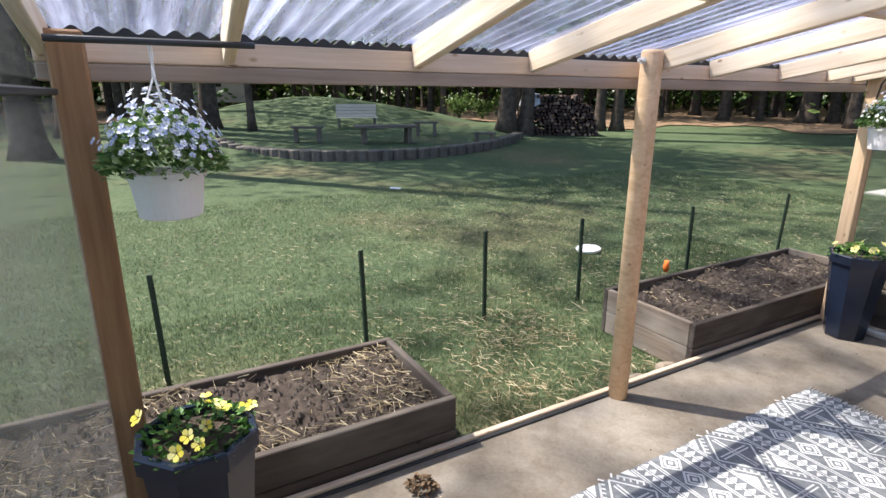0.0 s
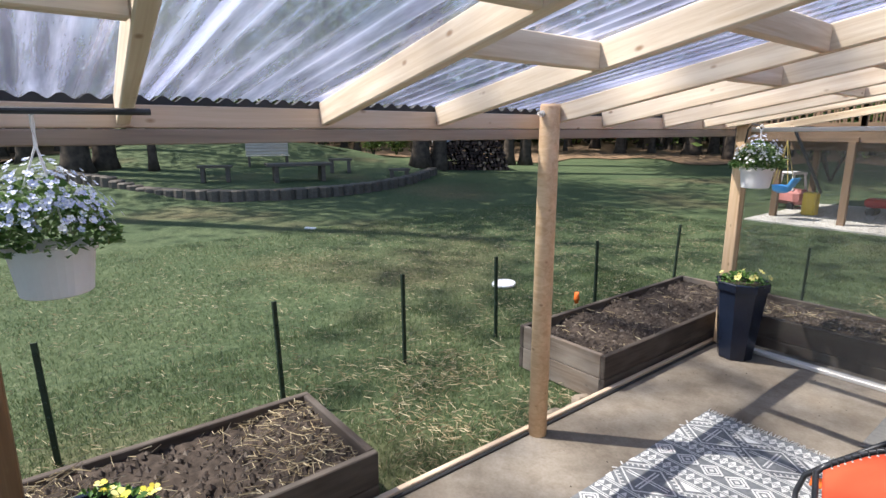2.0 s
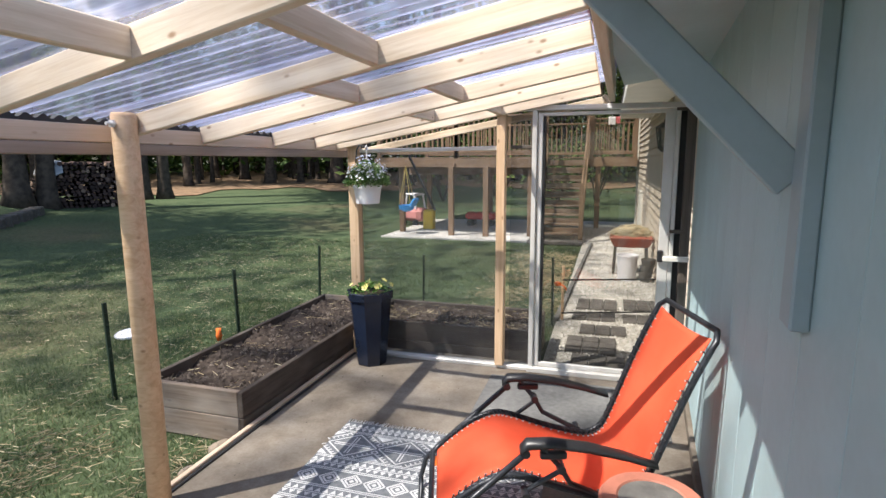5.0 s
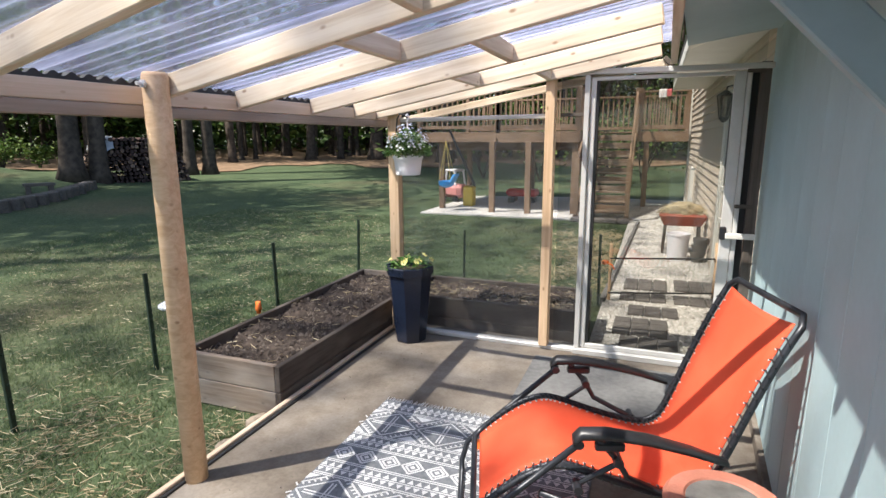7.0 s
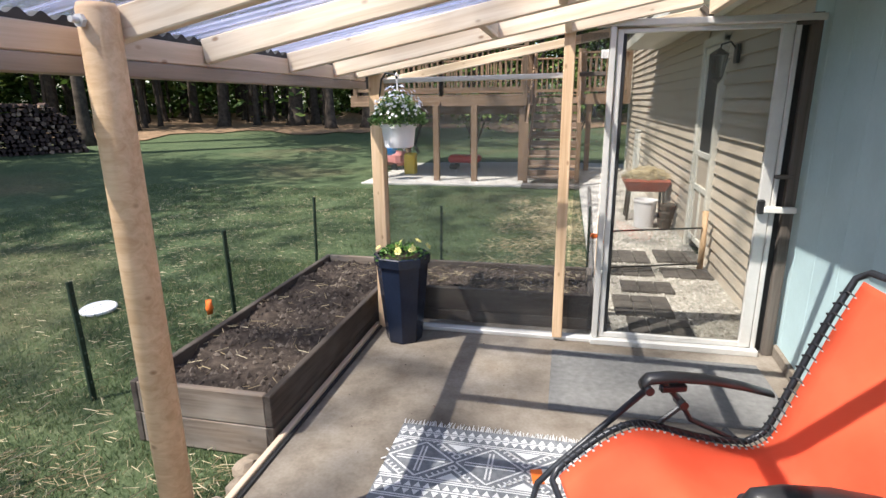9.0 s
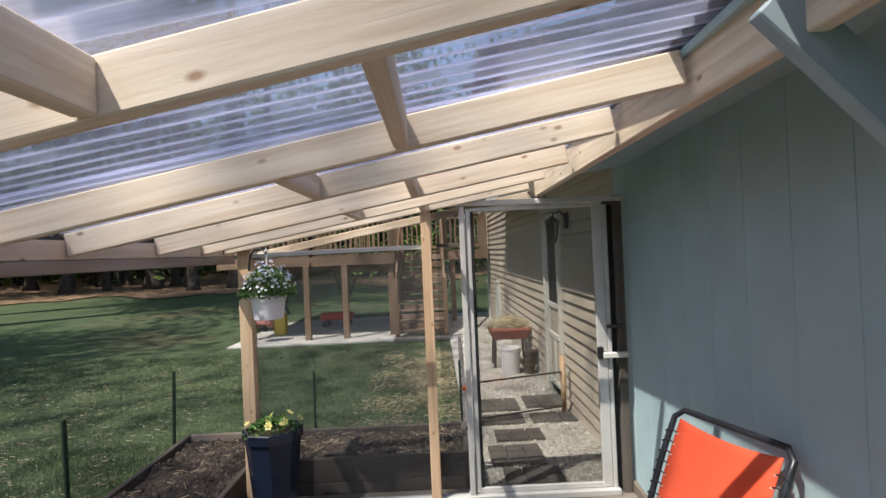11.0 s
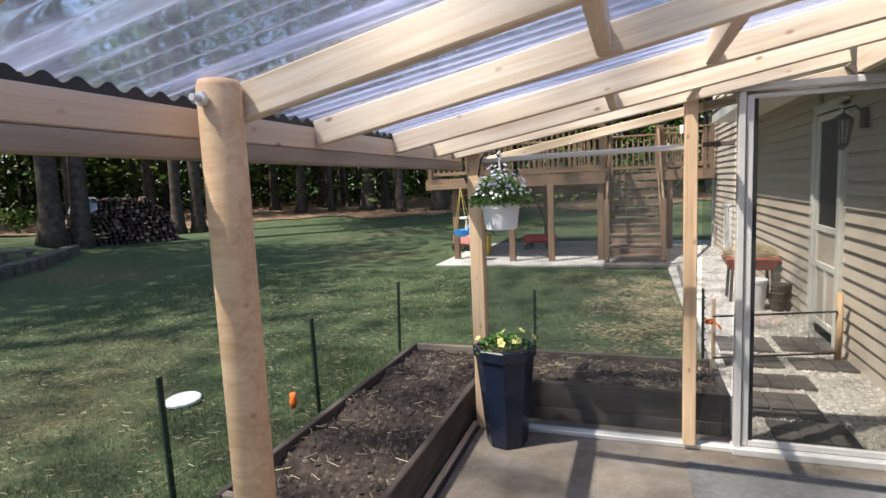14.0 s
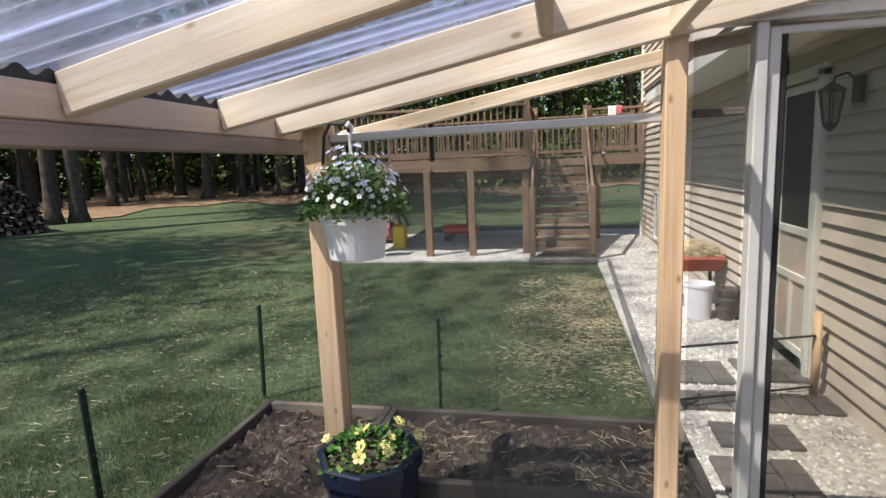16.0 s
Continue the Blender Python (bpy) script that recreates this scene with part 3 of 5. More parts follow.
for i in range(len(RAFTERS)):
    xa, xb = -0.116, 1.9
    up = RD / 2
    bar("rafter", (xa, rafter_y(i, xa), rafter_z(xa) + up), (xb, rafter_y(i, xb), rafter_z(xb) + up), RD, 0.038, M_PINE, porch)
BLOCKS = [(0, 0.8), (1, 1.10), (2, 0.80), (3, 1.19), (4, 0.845), (5, 1.18), (6, 0.83), (7, 1.2)]
for i, x in BLOCKS:
    ya, yb = rafter_y(i, x) + 0.02, rafter_y(i + 1, x) - 0.02
    bar("blocking", (x, ya, rafter_z(x) + RD / 2 + 0.002), (x, yb, rafter_z(x) + RD / 2 + 0.002), RD - 0.006, 0.038, M_PINE, porch)
# the short hangers at the far end
bar("end_rafter", (0.02, Y1 + 0.045, 1.685), (1.95, Y1 + 0.045, rafter_z(1.95, Y1) - 0.03), 0.05, 0.03, M_PINE, porch, "slim end rafter")
bar("upright", (1.475, Y1, 2.0), (1.475, Y1, rafter_z(1.475) + 0.05), 0.065, 0.04, M_PINE, porch, "short upright over the door", up=(1, 0, 0))
bb = bmesh.new()
bm_tube(bb, [(0.0, -0.05, 1.772), (0.0, -0.09, 1.772)], 0.008, 8)
bm_tube(bb, [(0.0, -0.055, 1.772), (0.0, -0.067, 1.772)], 0.017, 6)
part("bolt", bb, M_ALU, porch, "steel bolt")

# corrugated sheets
def roof_sheet(y0, y1, lift):
    n = int((y1 - y0) / 0.068 * 10)
    xs = [-0.19, 0.4, 0.95, 1.5, 2.0]
    vs = [(x, y0 + (y1 - y0) * k / n, rafter_z(x, y0 + (y1 - y0) * k / n) + RD + 0.012 + lift + 0.009 * math.sin((y0 + (y1 - y0) * k / n) / 0.068 * math.tau))
          for x in xs for k in range(n + 1)]
    fs = [(a * (n + 1) + k, a * (n + 1) + k + 1, (a + 1) * (n + 1) + k + 1, (a + 1) * (n + 1) + k) for a in range(4) for k in range(n)]
    return raw("corrugated_roof_sheet", vs, fs, M_POLY, True)


for k in range(8):
    ya = Y0 - 0.12 + k * 0.573
    s = roof_sheet(ya, ya + 0.62, 0.002 * (k % 2))
    s.visible_shadow = False
    tagged(s, "clear bluish corrugated plastic sheet on the rafters", "roof sheet", "roof sheets")
strip = thing("closure_strip", "dark wavy foam closure strip on the beam", "closure strip")
vs, fs = [], []
n = 680
for k in range(n + 1):
    y = Y0 - 0.12 + 4.6 * k / n
    zt = rafter_z(-0.137, y) + RD + 0.0 + 0.009 * math.sin(y / 0.068 * math.tau)
    zb = 1.7725
    vs += [(-0.152, y, zb), (-0.122, y, zb), (-0.122, y, zt), (-0.152, y, zt)]
for k in range(n):
    for q in range(4):
        fs.append((k * 4 + q, k * 4 + (q + 1) % 4, k * 4 + 4 + (q + 1) % 4, k * 4 + 4 + q))
raw("foam", vs, fs, M_BLACKGASKET, parent=strip)

# near end: framed plastic sheet
nend = thing("plastic_end_panel", "hazy grey plastic sheet in a thin metal frame", "screen panel")
sb = bmesh.new()
bm_box(sb, (1.95, 0.004, 1.58), (1.02, Y0 - 0.1, 0.81))
part("sheet", sb, M_CLEARSHEET, nend)
sb = bmesh.new()
vs = [sb.verts.new(p) for p in ((0.05, Y0 - 0.1, 1.64), (2.0, Y0 - 0.1, 1.64), (2.0, Y0 - 0.1, rafter_z(2.0)), (0.05, Y0 - 0.1, rafter_z(0.05) - 0.005))]
sb.faces.new(vs)
part("upper_sheet", sb, M_CLEARSHEET, nend)
for a, b in (((0.05, Y0 - 0.1, 1.615), (2.0, Y0 - 0.1, 1.615)), ((0.05, Y0 - 0.1, 0.03), (2.0, Y0 - 0.1, 0.03))):
    bar("rail", a, b, 0.018, 0.02, M_BLACKGASKET, nend, "thin black rail")
bar("rail", (1.99, Y0 - 0.1, 0.05), (1.99, Y0 - 0.1, 1.6), 0.035, 0.03, M_OLDWOOD, nend, up=(1, 0, 0))

# far end: screens, sill, door
fend = thing("screen_end_wall", "insect screen panels in thin aluminium rails", "screen panel")
bar("rail", (0.045, Y1 + 0.01, 1.695), (1.2, Y1 + 0.01, 1.705), 0.03, 0.03, M_ALU, fend)
bar("sill", (0.045, Y1, 0.015), (1.44, Y1, 0.015), 0.03, 0.07, M_ALU, fend)
for x0, x1, z0, z1 in ((0.045, 1.2, 0.03, 1.68), (1.275, 1.43, 0.03, 1.94)):
    sb = bmesh.new()
    bm_box(sb, (x1 - x0, 0.003, z1 - z0), ((x0 + x1) / 2, Y1 + 0.012, (z0 + z1) / 2))
    part("screen", sb, M_SCREEN, fend)
bar("rail", (1.275, Y1 + 0.012, 1.71), (1.43, Y1 + 0.012, 1.71), 0.025, 0.025, M_OLDWOOD, fend)
bar("inner_post", (2.50, Y1, 0.0), (2.50, Y1, 2.0), 0.06, 0.05, M_OLDWOOD, fend, up=(1, 0, 0))
# plain black strip that stands in for the dark gap beside the jamb
sb = bmesh.new()
bm_box(sb, (0.045, 0.01, 1.93), (2.452, Y1 + 0.015, 0.985))
part("dark_gap_screen", sb, M_BLACKGASKET, fend, "black strip filling the gap beside the door")
bar("door_jamb", (2.415, Y1 + 0.0, 0.04), (2.415, Y1 + 0.0, 1.95), 0.028, 0.05, M_ALU, fend, "pale aluminium jamb", up=(1, 0, 0))
for z in (1.12, 1.95):
    bar("cleat", (2.40, Y1 - 0.02, z), (2.5, Y1 - 0.02, z), 0.025, 0.03, M_OLDWOOD, fend)
bar("cleat", (2.36, Y1 - 0.045, 0.93), (2.53, Y1 - 0.045, 0.93), 0.035, 0.03, M_TRIM, fend, "pale wooden latch stop")
bar("hanger", (1.98, Y1 + 0.02, 2.0), (1.92, Y1 + 0.02, rafter_z(1.92)), 0.03, 0.03, M_OLDWOOD, fend, "grey hanger strut", up=(1, 0, 0))

door = thing("door_2", "closed aluminium sliding patio door with clear glass", "door", kind="structure")
bar("header", (1.17, Y1 - 0.01, 1.985), (2.54, Y1 - 0.01, 1.975), 0.035, 0.07, M_ALU, door)
bar("track", (1.43, Y1 - 0.01, 0.02), (2.44, Y1 - 0.01, 0.02), 0.04, 0.10, M_ALU, door)
bar("jamb", (1.455, Y1 - 0.01, 0.04), (1.455, Y1 - 0.01, 1.965), 0.035, 0.06, M_ALU, door, up=(1, 0, 0))
bar("stile", (1.495, Y1 - 0.005, 0.045), (1.495, Y1 - 0.005, 1.95), 0.035, 0.035, M_ALU, door, up=(1, 0, 0))
bar("gasket", (1.522, Y1 - 0.0, 0.06), (1.522, Y1 - 0.0, 1.93), 0.022, 0.03, M_BLACKGASKET, door, "black rubber gasket", up=(1, 0, 0))
bar("stile", (2.365, Y1 - 0.005, 0.045), (2.365, Y1 - 0.005, 1.95), 0.065, 0.035, M_ALU, door, up=(1, 0, 0))
bar("top_rail", (1.51, Y1 - 0.003, 1.94), (2.34, Y1 - 0.003, 1.94), 0.025, 0.03, M_ALU, door)
bar("bottom_rail", (1.51, Y1 - 0.003, 0.06), (2.34, Y1 - 0.003, 0.06), 0.035, 0.03, M_ALU, door)
gl = bmesh.new()
bm_box(gl, (0.81, 0.005, 1.86), (1.93, Y1, 1.0))
pane = part("pane", gl, M_GLASS, door)
hb = bmesh.new()
bm_box(hb, (0.04, 0.03, 0.085), (2.345, Y1 - 0.035, 0.945), 0.008)
part("latch", hb, M_BLACK, door, "black plastic latch")
gl = bmesh.new()
vs = [gl.verts.new(p) for p in ((1.22, Y1 + 0.02, 2.0), (2.5, Y1 + 0.02, 2.0), (2.5, Y1 + 0.02, 2.26), (2.0, Y1 + 0.02, rafter_z(2.0)), (1.22, Y1 + 0.02, 2.004))]
gl.faces.new(vs)
part("transom_sheet", gl, M_SCREEN, door)


# ---- raised beds ----
def soil_mesh(x0, x1, y0, y1, z, seed, parent, skip=None):
    r = random.Random(seed)
    nx, ny = max(4, int((x1 - x0) / 0.03)), max(4, int((y1 - y0) / 0.03))
    vs, fs = [], []
    for j in range(ny + 1):
        for i in range(nx + 1):
            x, y = x0 + (x1 - x0) * i / nx, y0 + (y1 - y0) * j / ny
            h = 0.045 * noise.noise((x * 3.2, y * 3.2, seed)) + 0.03 * noise.noise((x * 11, y * 11, seed)) + 0.018 * noise.noise((x * 31, y * 31, seed))
            vs.append((x, y, z + h))
    for j in range(ny):
        for i in range(nx):
            k = j * (nx + 1) + i
            fs.append((k, k + 1, k + nx + 2, k + nx + 1))
    raw("soil", vs, fs, M_SOIL, True, parent)
    cv, cf = [], []
    for _ in range(int(900 * (x1 - x0) * (y1 - y0))):
        x, y, s = r.uniform(x0, x1), r.uniform(y0, y1), r.uniform(0.006, 0.024)
        k = len(cv)
        h = z + 0.045 * noise.noise((x * 3.2, y * 3.2, seed)) + 0.03 * noise.noise((x * 11, y * 11, seed))
        for d in ((1, 0, 0), (0, 1, 0), (-1, 0, 0), (0, -1, 0), (0, 0, 1), (0, 0, -1)):
            q = s * r.uniform(0.6, 1.2)
            cv.append((x + d[0] * q, y + d[1] * q, h + d[2] * q))
        for a, b, c in ((0, 1, 4), (1, 2, 4), (2, 3, 4), (3, 0, 4), (1, 0, 5), (2, 1, 5), (3, 2, 5), (0, 3, 5)):
            cf.append((k + a, k + b, k + c))
    tagged(raw("soil_crumble", cv, cf, M_CLOD, parent=parent), kind="stuff")


def straw(name, count, area, parent=None, zf=None, seed=1, lengths=(0.02, 0.09), fade=0.0):
    """Loose straws lying about in an area (x0, x1, y0, y1), thicker towards patches."""
    r = random.Random(seed)
    vs, fs = [], []
    while len(fs) < count * 2:
        x, y = r.uniform(area[0], area[1]), r.uniform(area[2], area[3])
        if noise.noise((x * 2.1, y * 2.1, seed)) < r.uniform(-0.55, 0.35):
            continue
        if fade and min(x - area[0], y - area[2], area[3] - y) < fade * r.random():
            continue
        l, a, w = r.uniform(*lengths) / 2, r.uniform(0, math.pi), r.uniform(0.0008, 0.0019)
        t = r.uniform(-0.25, 0.25)
        z = zf(x, y) + r.uniform(0.004, 0.03)
        dx, dy, k = math.cos(a), math.sin(a), len(vs)
        for s in (-1, 1):
            vs += [(x + s * l * dx - w * dy, y + s * l * dy + w * dx, z + s * l * t), (x + s * l * dx + w * dy, y + s * l * dy - w * dx, z + s * l * t),
                   (x + s * l * dx, y + s * l * dy, z + s * l * t + 2 * w)]
        fs += [(k, k + 3, k + 5, k + 2), (k + 2, k + 5, k + 4, k + 1)]
    ob = raw(name, vs, fs, M_STRAW, parent=parent)
    return tagged(ob, kind="stuff")


def raised_bed(x0, x1, y0, y1, top, label, straw_n, seed, near_mat=None, open_side=""):
    bed = thing("raised_garden_bed", label, "garden bed", group="raised garden beds")
    t, h = 0.038, 0.168
    for k in range(2):
        z = top - h / 2 - k * (h + 0.003)
        sides = {"W": ((x0 + t / 2, y0, z), (x0 + t / 2, y1, z)), "E": ((x1 - t / 2, y0, z), (x1 - t / 2, y1, z)),
                 "S": ((x0 + t, y0 + t / 2, z), (x1 - t, y0 + t / 2, z)), "N": ((x0 + t, y1 - t / 2, z), (x1 - t, y1 - t / 2, z))}
        for s, (a, b) in sides.items():
            if s not in open_side:
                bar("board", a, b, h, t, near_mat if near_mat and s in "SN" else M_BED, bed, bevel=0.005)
    soil_mesh(x0 + t, x1 - t, y0 + t, y1 - t, top - 0.055, seed, bed)
    straw("straw_mulch", straw_n, (x0 + t, x1 - t, y0 + t, y1 - t), bed, lambda x, y: top - 0.05 + 0.045 * noise.noise((x * 3.2, y * 3.2, seed)), seed)
    return bed


raised_bed(-0.86, -0.085, -3.3, -1.0, 0.235, "weathered dark wooden raised bed with straw-covered soil", 1300, 3)
# this bed's end boards get the sunlit board colour
raised_bed(-0.86, -0.085, 0.745, 3.13, 0.235, "weathered dark wooden raised bed with bare clumpy soil", 130, 4, M_BED_SUNLIT)
raised_bed(-0.08, 1.46, 2.42, 3.13, 0.235, "dark wooden raised bed beside the screened end wall", 220, 5)
raised_bed(-0.08, 1.6, -3.3, -2.45, 0.235, "dark wooden raised bed behind the plastic end panel", 700, 6)

# grass and straw between the beds
def grass(name, n, area, seed, hmax, keep=None):
    r = random.Random(seed)
    vs, fs = [], []
    while len(fs) < n:
        x, y = r.uniform(area[0], area[1]), r.uniform(area[2], area[3])
        if keep and not keep(x, y):
            continue
        if noise.noise((x * 1.7, y * 1.7, 2.0)) < r.uniform(-0.9, 0.15):
            continue
        z, h, a, w = ground_z(x, y) - 0.004, r.uniform(0.35, 1.0) * hmax, r.random() * 6.28, r.uniform(0.0016, 0.0034)
        lean = r.uniform(0.2, 1.1) * h
        b = r.random() * 6.28
        k = len(vs)
        vs += [(x - w * math.cos(a), y - w * math.sin(a), z), (x + w * math.cos(a), y + w * math.sin(a), z), (x + lean * math.cos(b), y + lean * math.sin(b), z + h)]
        fs.append((k, k + 1, k + 2))
    return tagged(raw(name, vs, fs, M_GRASS), "short green lawn grass", "grass", kind="stuff")


def no_bed(x, y):
    return not (-0.87 < x < 0 and (y < -0.99 or y > 0.73))


grass("grass", 60000, (-2.6, -0.09, -3.6, 3.9), 11, 0.055, no_bed)
grass("grass", 110000, (-7.5, -2.6, -4.5, 9.0), 12, 0.05)
grass("grass", 36000, (-2.6, 1.5, 3.3, 9.4), 13, 0.05)
for sd, n, ar in ((21, 650, (-1.6, -0.12, -0.95, 0.75)), (22, 350, (-2.2, -0.95, -3.0, 3.0))):
    tagged(straw("scattered_straw", n * 2, ar, None, lambda x, y: GROUND + 0.014, sd, (0.02, 0.085), 0.3), "dry straw scattered on the grass", "straw")


tagged(straw("worn_lawn_thatch", 5200, (0.2, 1.48, 3.9, 8.6), None, lambda x, y: GROUND + 0.004, 23, (0.02, 0.07), 0.9), "dry thatch on the worn lawn beside the path", "thatch")
tagged(straw("lawn_thatch", 6000, (-7.5, -1.4, -4.5, 9.5), None, lambda x, y: GROUND + 0.012, 24, (0.02, 0.07), 3.0), "dry straws strewn over the lawn", "thatch")


# ---- planters and flowers ----
def leaf_cluster(centre, radius, height, n, seed, size, dome=True, droop=0.0):
    """Many small bent leaves filling a dome."""
    r = random.Random(seed)
    vs, fs = [], []
    for _ in range(n):
        a, q = r.random() * 6.28, math.sqrt(r.random())
        x, y = radius * q * math.cos(a), radius * q * math.sin(a)
        z = height * (1 - q * q * 0.8) * (r.random() ** 0.6) - droop * q * q
        s = size * r.uniform(0.6, 1.3)
        d = Vector((math.cos(a) + r.uniform(-0.9, 0.9), math.sin(a) + r.uniform(-0.9, 0.9), r.uniform(-0.2, 0.9))).normalized()
        w = d.cross(Vector((r.uniform(-1, 1), r.uniform(-1, 1), 1))).normalized() * s * 0.32
        p = Vector(centre) + Vector((x, y, z))
        k = len(vs)
        mid = p + d * s * 0.5 + Vector((0, 0, s * 0.12))
        vs += [tuple(p), tuple(mid + w), tuple(p + d * s), tuple(mid - w)]
        fs += [(k, k + 1, k + 2), (k, k + 2, k + 3)]
    return vs, fs


def flower(bm, p, n, size, r):
    """Five rounded petals in a shallow cup round a centre."""
    q = Vector(n).normalized().to_track_quat("Z", "Y")
    spin = r.random() * 6.28
    for k in range(5):
        a = spin + k * math.tau / 5
        vs = []
        for rad, off, up in ((0.1, 0, 0), (0.7, -0.6, 0.16), (1.0, -0.36, 0.26), (1.06, 0, 0.28), (1.0, 0.36, 0.26), (0.7, 0.6, 0.16)):
            vs.append(bm.verts.new(Vector(p) + q @ Vector((size * rad * math.cos(a + off), size * rad * math.sin(a + off), size * up))))
        bm.faces.new(vs)


def octagon_planter(m, label, seed, petals, n_flowers):
    pl = thing("tall_planter", label, "planter", m, "tall planters")
    b = bmesh.new()
    prof = [(0.118, 0.0), (0.122, 0.012), (0.172, 0.535), (0.186, 0.54), (0.188, 0.595), (0.182, 0.602), (0.164, 0.601), (0.158, 0.565), (0.02, 0.565)]
    bm_lathe(b, prof, 8)
    part("pot", b, M_NAVY, pl)
    b = bmesh.new()
    bm_lathe(b, [(0.155, 0.52), (0.159, 0.567), (0.06, 0.575)], 16)
    part("soil", b, M_SOIL, pl)
    vs, fs = leaf_cluster((0, 0, 0.565), 0.165, 0.10, 330, seed, 0.03)
    raw("leaves", vs, fs, M_LEAF, parent=pl)
    r = random.Random(seed)
    for k in range(n_flowers):
        a, q = r.random() * 6.28, math.sqrt(r.random()) * 0.175
        b = bmesh.new()
        p = (q * math.cos(a), q * math.sin(a), 0.605 + 0.10 * r.random() * (1 - q * 2.4))
        flower(b, p, (math.cos(a) * 0.7 + r.uniform(-0.4, 0.4), math.sin(a) * 0.7 - 0.5, 0.9), r.uniform(0.018, 0.026), r)
        part("flower", b, petals, pl)
    return pl


octagon_planter(pose(0.205, -2.125, 0, 0, 0, 20), "tall navy glazed octagonal planter with yellow pansies, by the brown post", 31, M_YELLOW, 12)
octagon_planter(pose(0.192, 2.01, 0, 0, 0, 10), "tall navy glazed octagonal planter with pale yellow pansies, in the corner", 32, M_PALE, 11)


def hanging_basket(m, label, seed, top, count, low):
    """A white pot on a hook strap, full of lilac-blue and white flowers."""
    hb_ = thing("hanging_basket", label, "hanging basket", m, "hanging baskets")
    b = bmesh.new()
    bm_lathe(b, [(0.084, 0.0), (0.09, 0.004), (0.105, 0.118), (0.112, 0.12), (0.113, 0.138), (0.106, 0.138), (0.1, 0.11), (0.02, 0.11)], 32)
    part("pot", b, M_WHITEPOT, hb_, smooth=False)
    vs, fs = leaf_cluster((0, 0, 0.14), 0.162, 0.185, 1300, seed, 0.03, droop=0.015)
    raw("leaves", vs, fs, M_BASKETLEAF, parent=hb_)
    r = random.Random(seed)
    b, b2 = bmesh.new(), bmesh.new()
    for k in range(count):
        a, q = r.random() * 6.28, math.sqrt(r.random())
        rad = 0.165 * q * r.uniform(0.85, 1.15)
        z = 0.15 + 0.185 * (1 - q * q * 0.6) * r.uniform(0.45, 1.3)
        blue = z > low + r.uniform(-0.04, 0.03)
        flower(b if blue else b2, (rad * math.cos(a), rad * math.sin(a), z), (math.cos(a) * q, math.sin(a) * q, 0.55), r.uniform(0.0065, 0.0115), r)
    tagged(part("blue_blossom", b, M_BLUEPETAL, hb_, "lilac-blue small flowers"), kind="stuff")
    tagged(part("white_blossom", b2, M_WHITEPETAL, hb_, "white small flowers"), kind="stuff")
    b = bmesh.new()
    for k in range(3):
        a = k * math.tau / 3 + 0.4
        bm_tube(b, [(0.108 * math.cos(a), 0.108 * math.sin(a), 0.125), (0.05 * math.cos(a), 0.05 * math.sin(a), 0.28), (0, 0, top - 0.07)], 0.003, 5)
    bm_tube(b, [(0, 0, top - 0.075), (0.0, 0, top - 0.02), (0.012, 0, top + 0.006), (0, 0, top + 0.02), (-0.012, 0, top + 0.006)], 0.006, 6)
    part("hanger", b, M_WHITEPOT, hb_, "white plastic hanger")
    return hb_


hanging_basket(pose(0.21, -2.115, 1.285) @ Matrix.Scale(0.9, 4), "white hanging basket with lilac-blue flowers on a black rod", 41, 0.485, 360, 0.2)
hanging_basket(pose(0.20, 2.0, 1.29, 0, 0, 50), "white hanging basket with lilac-blue flowers on an iron hook", 42, 0.42, 210, 0.27)
rod = thing("hanging_rod", "black round rod across the rafters", "rod")
rb = bmesh.new()
bm_tube(rb, [(0.22, -2.34, 1.737), (0.235, -1.86, 1.739)], 0.009, 10)
part("rod", rb, M_BLACK, rod)
hook = thing("plant_hook", "black curved iron hook on the corner post", "hook")
rb = bmesh.new()
bm_tube(rb, [(0.03, 2.16, 1.60), (0.06, 2.12, 1.70), (0.11, 2.06, 1.735), (0.185, 2.0, 1.725), (0.2, 2.0, 1.70)], 0.006, 8)
part("hook", rb, M_BLACK, hook)

# ---- rug ----
rug = thing("rug", "white and grey rug with geometric bands and a fringed edge", "rug", pose(0.482, -0.855, 0))
RW, RL = 1.25, 1.86
b = bmesh.new()
bm_box(b, (RW, RL, 0.006), (RW / 2, RL / 2, 0.004), 0.002)
part("weave", b, M_RUGGREY, rug)
pv, pf = [], []


def poly(*pts):
    k = len(pv)
    pv.extend((x, y, 0.0082) for x, y in pts)
    pf.append(tuple(range(k, k + len(pts))))


def stroke(x0, y0, x1, y1, w):
    d = Vector((x1 - x0, y1 - y0)).normalized() * w / 2
    poly((x0 - d.y, y0 + d.x), (x0 + d.y, y0 - d.x), (x1 + d.y, y1 - d.x), (x1 - d.y, y1 + d.x))


def band_triangles(y, h, n, flip):
    for k in range(n):
        x0, x1 = RW * (k + 0.10) / n, RW * (k + 0.90) / n
        poly((x0, y + (h if flip else 0)), (x1, y + (h if flip else 0)), ((x0 + x1) / 2, y + (0 if flip else h)))


def band_line(y, h=0.007):
    poly((0.008, y), (RW - 0.008, y), (RW - 0.008, y + h), (0.008, y + h))


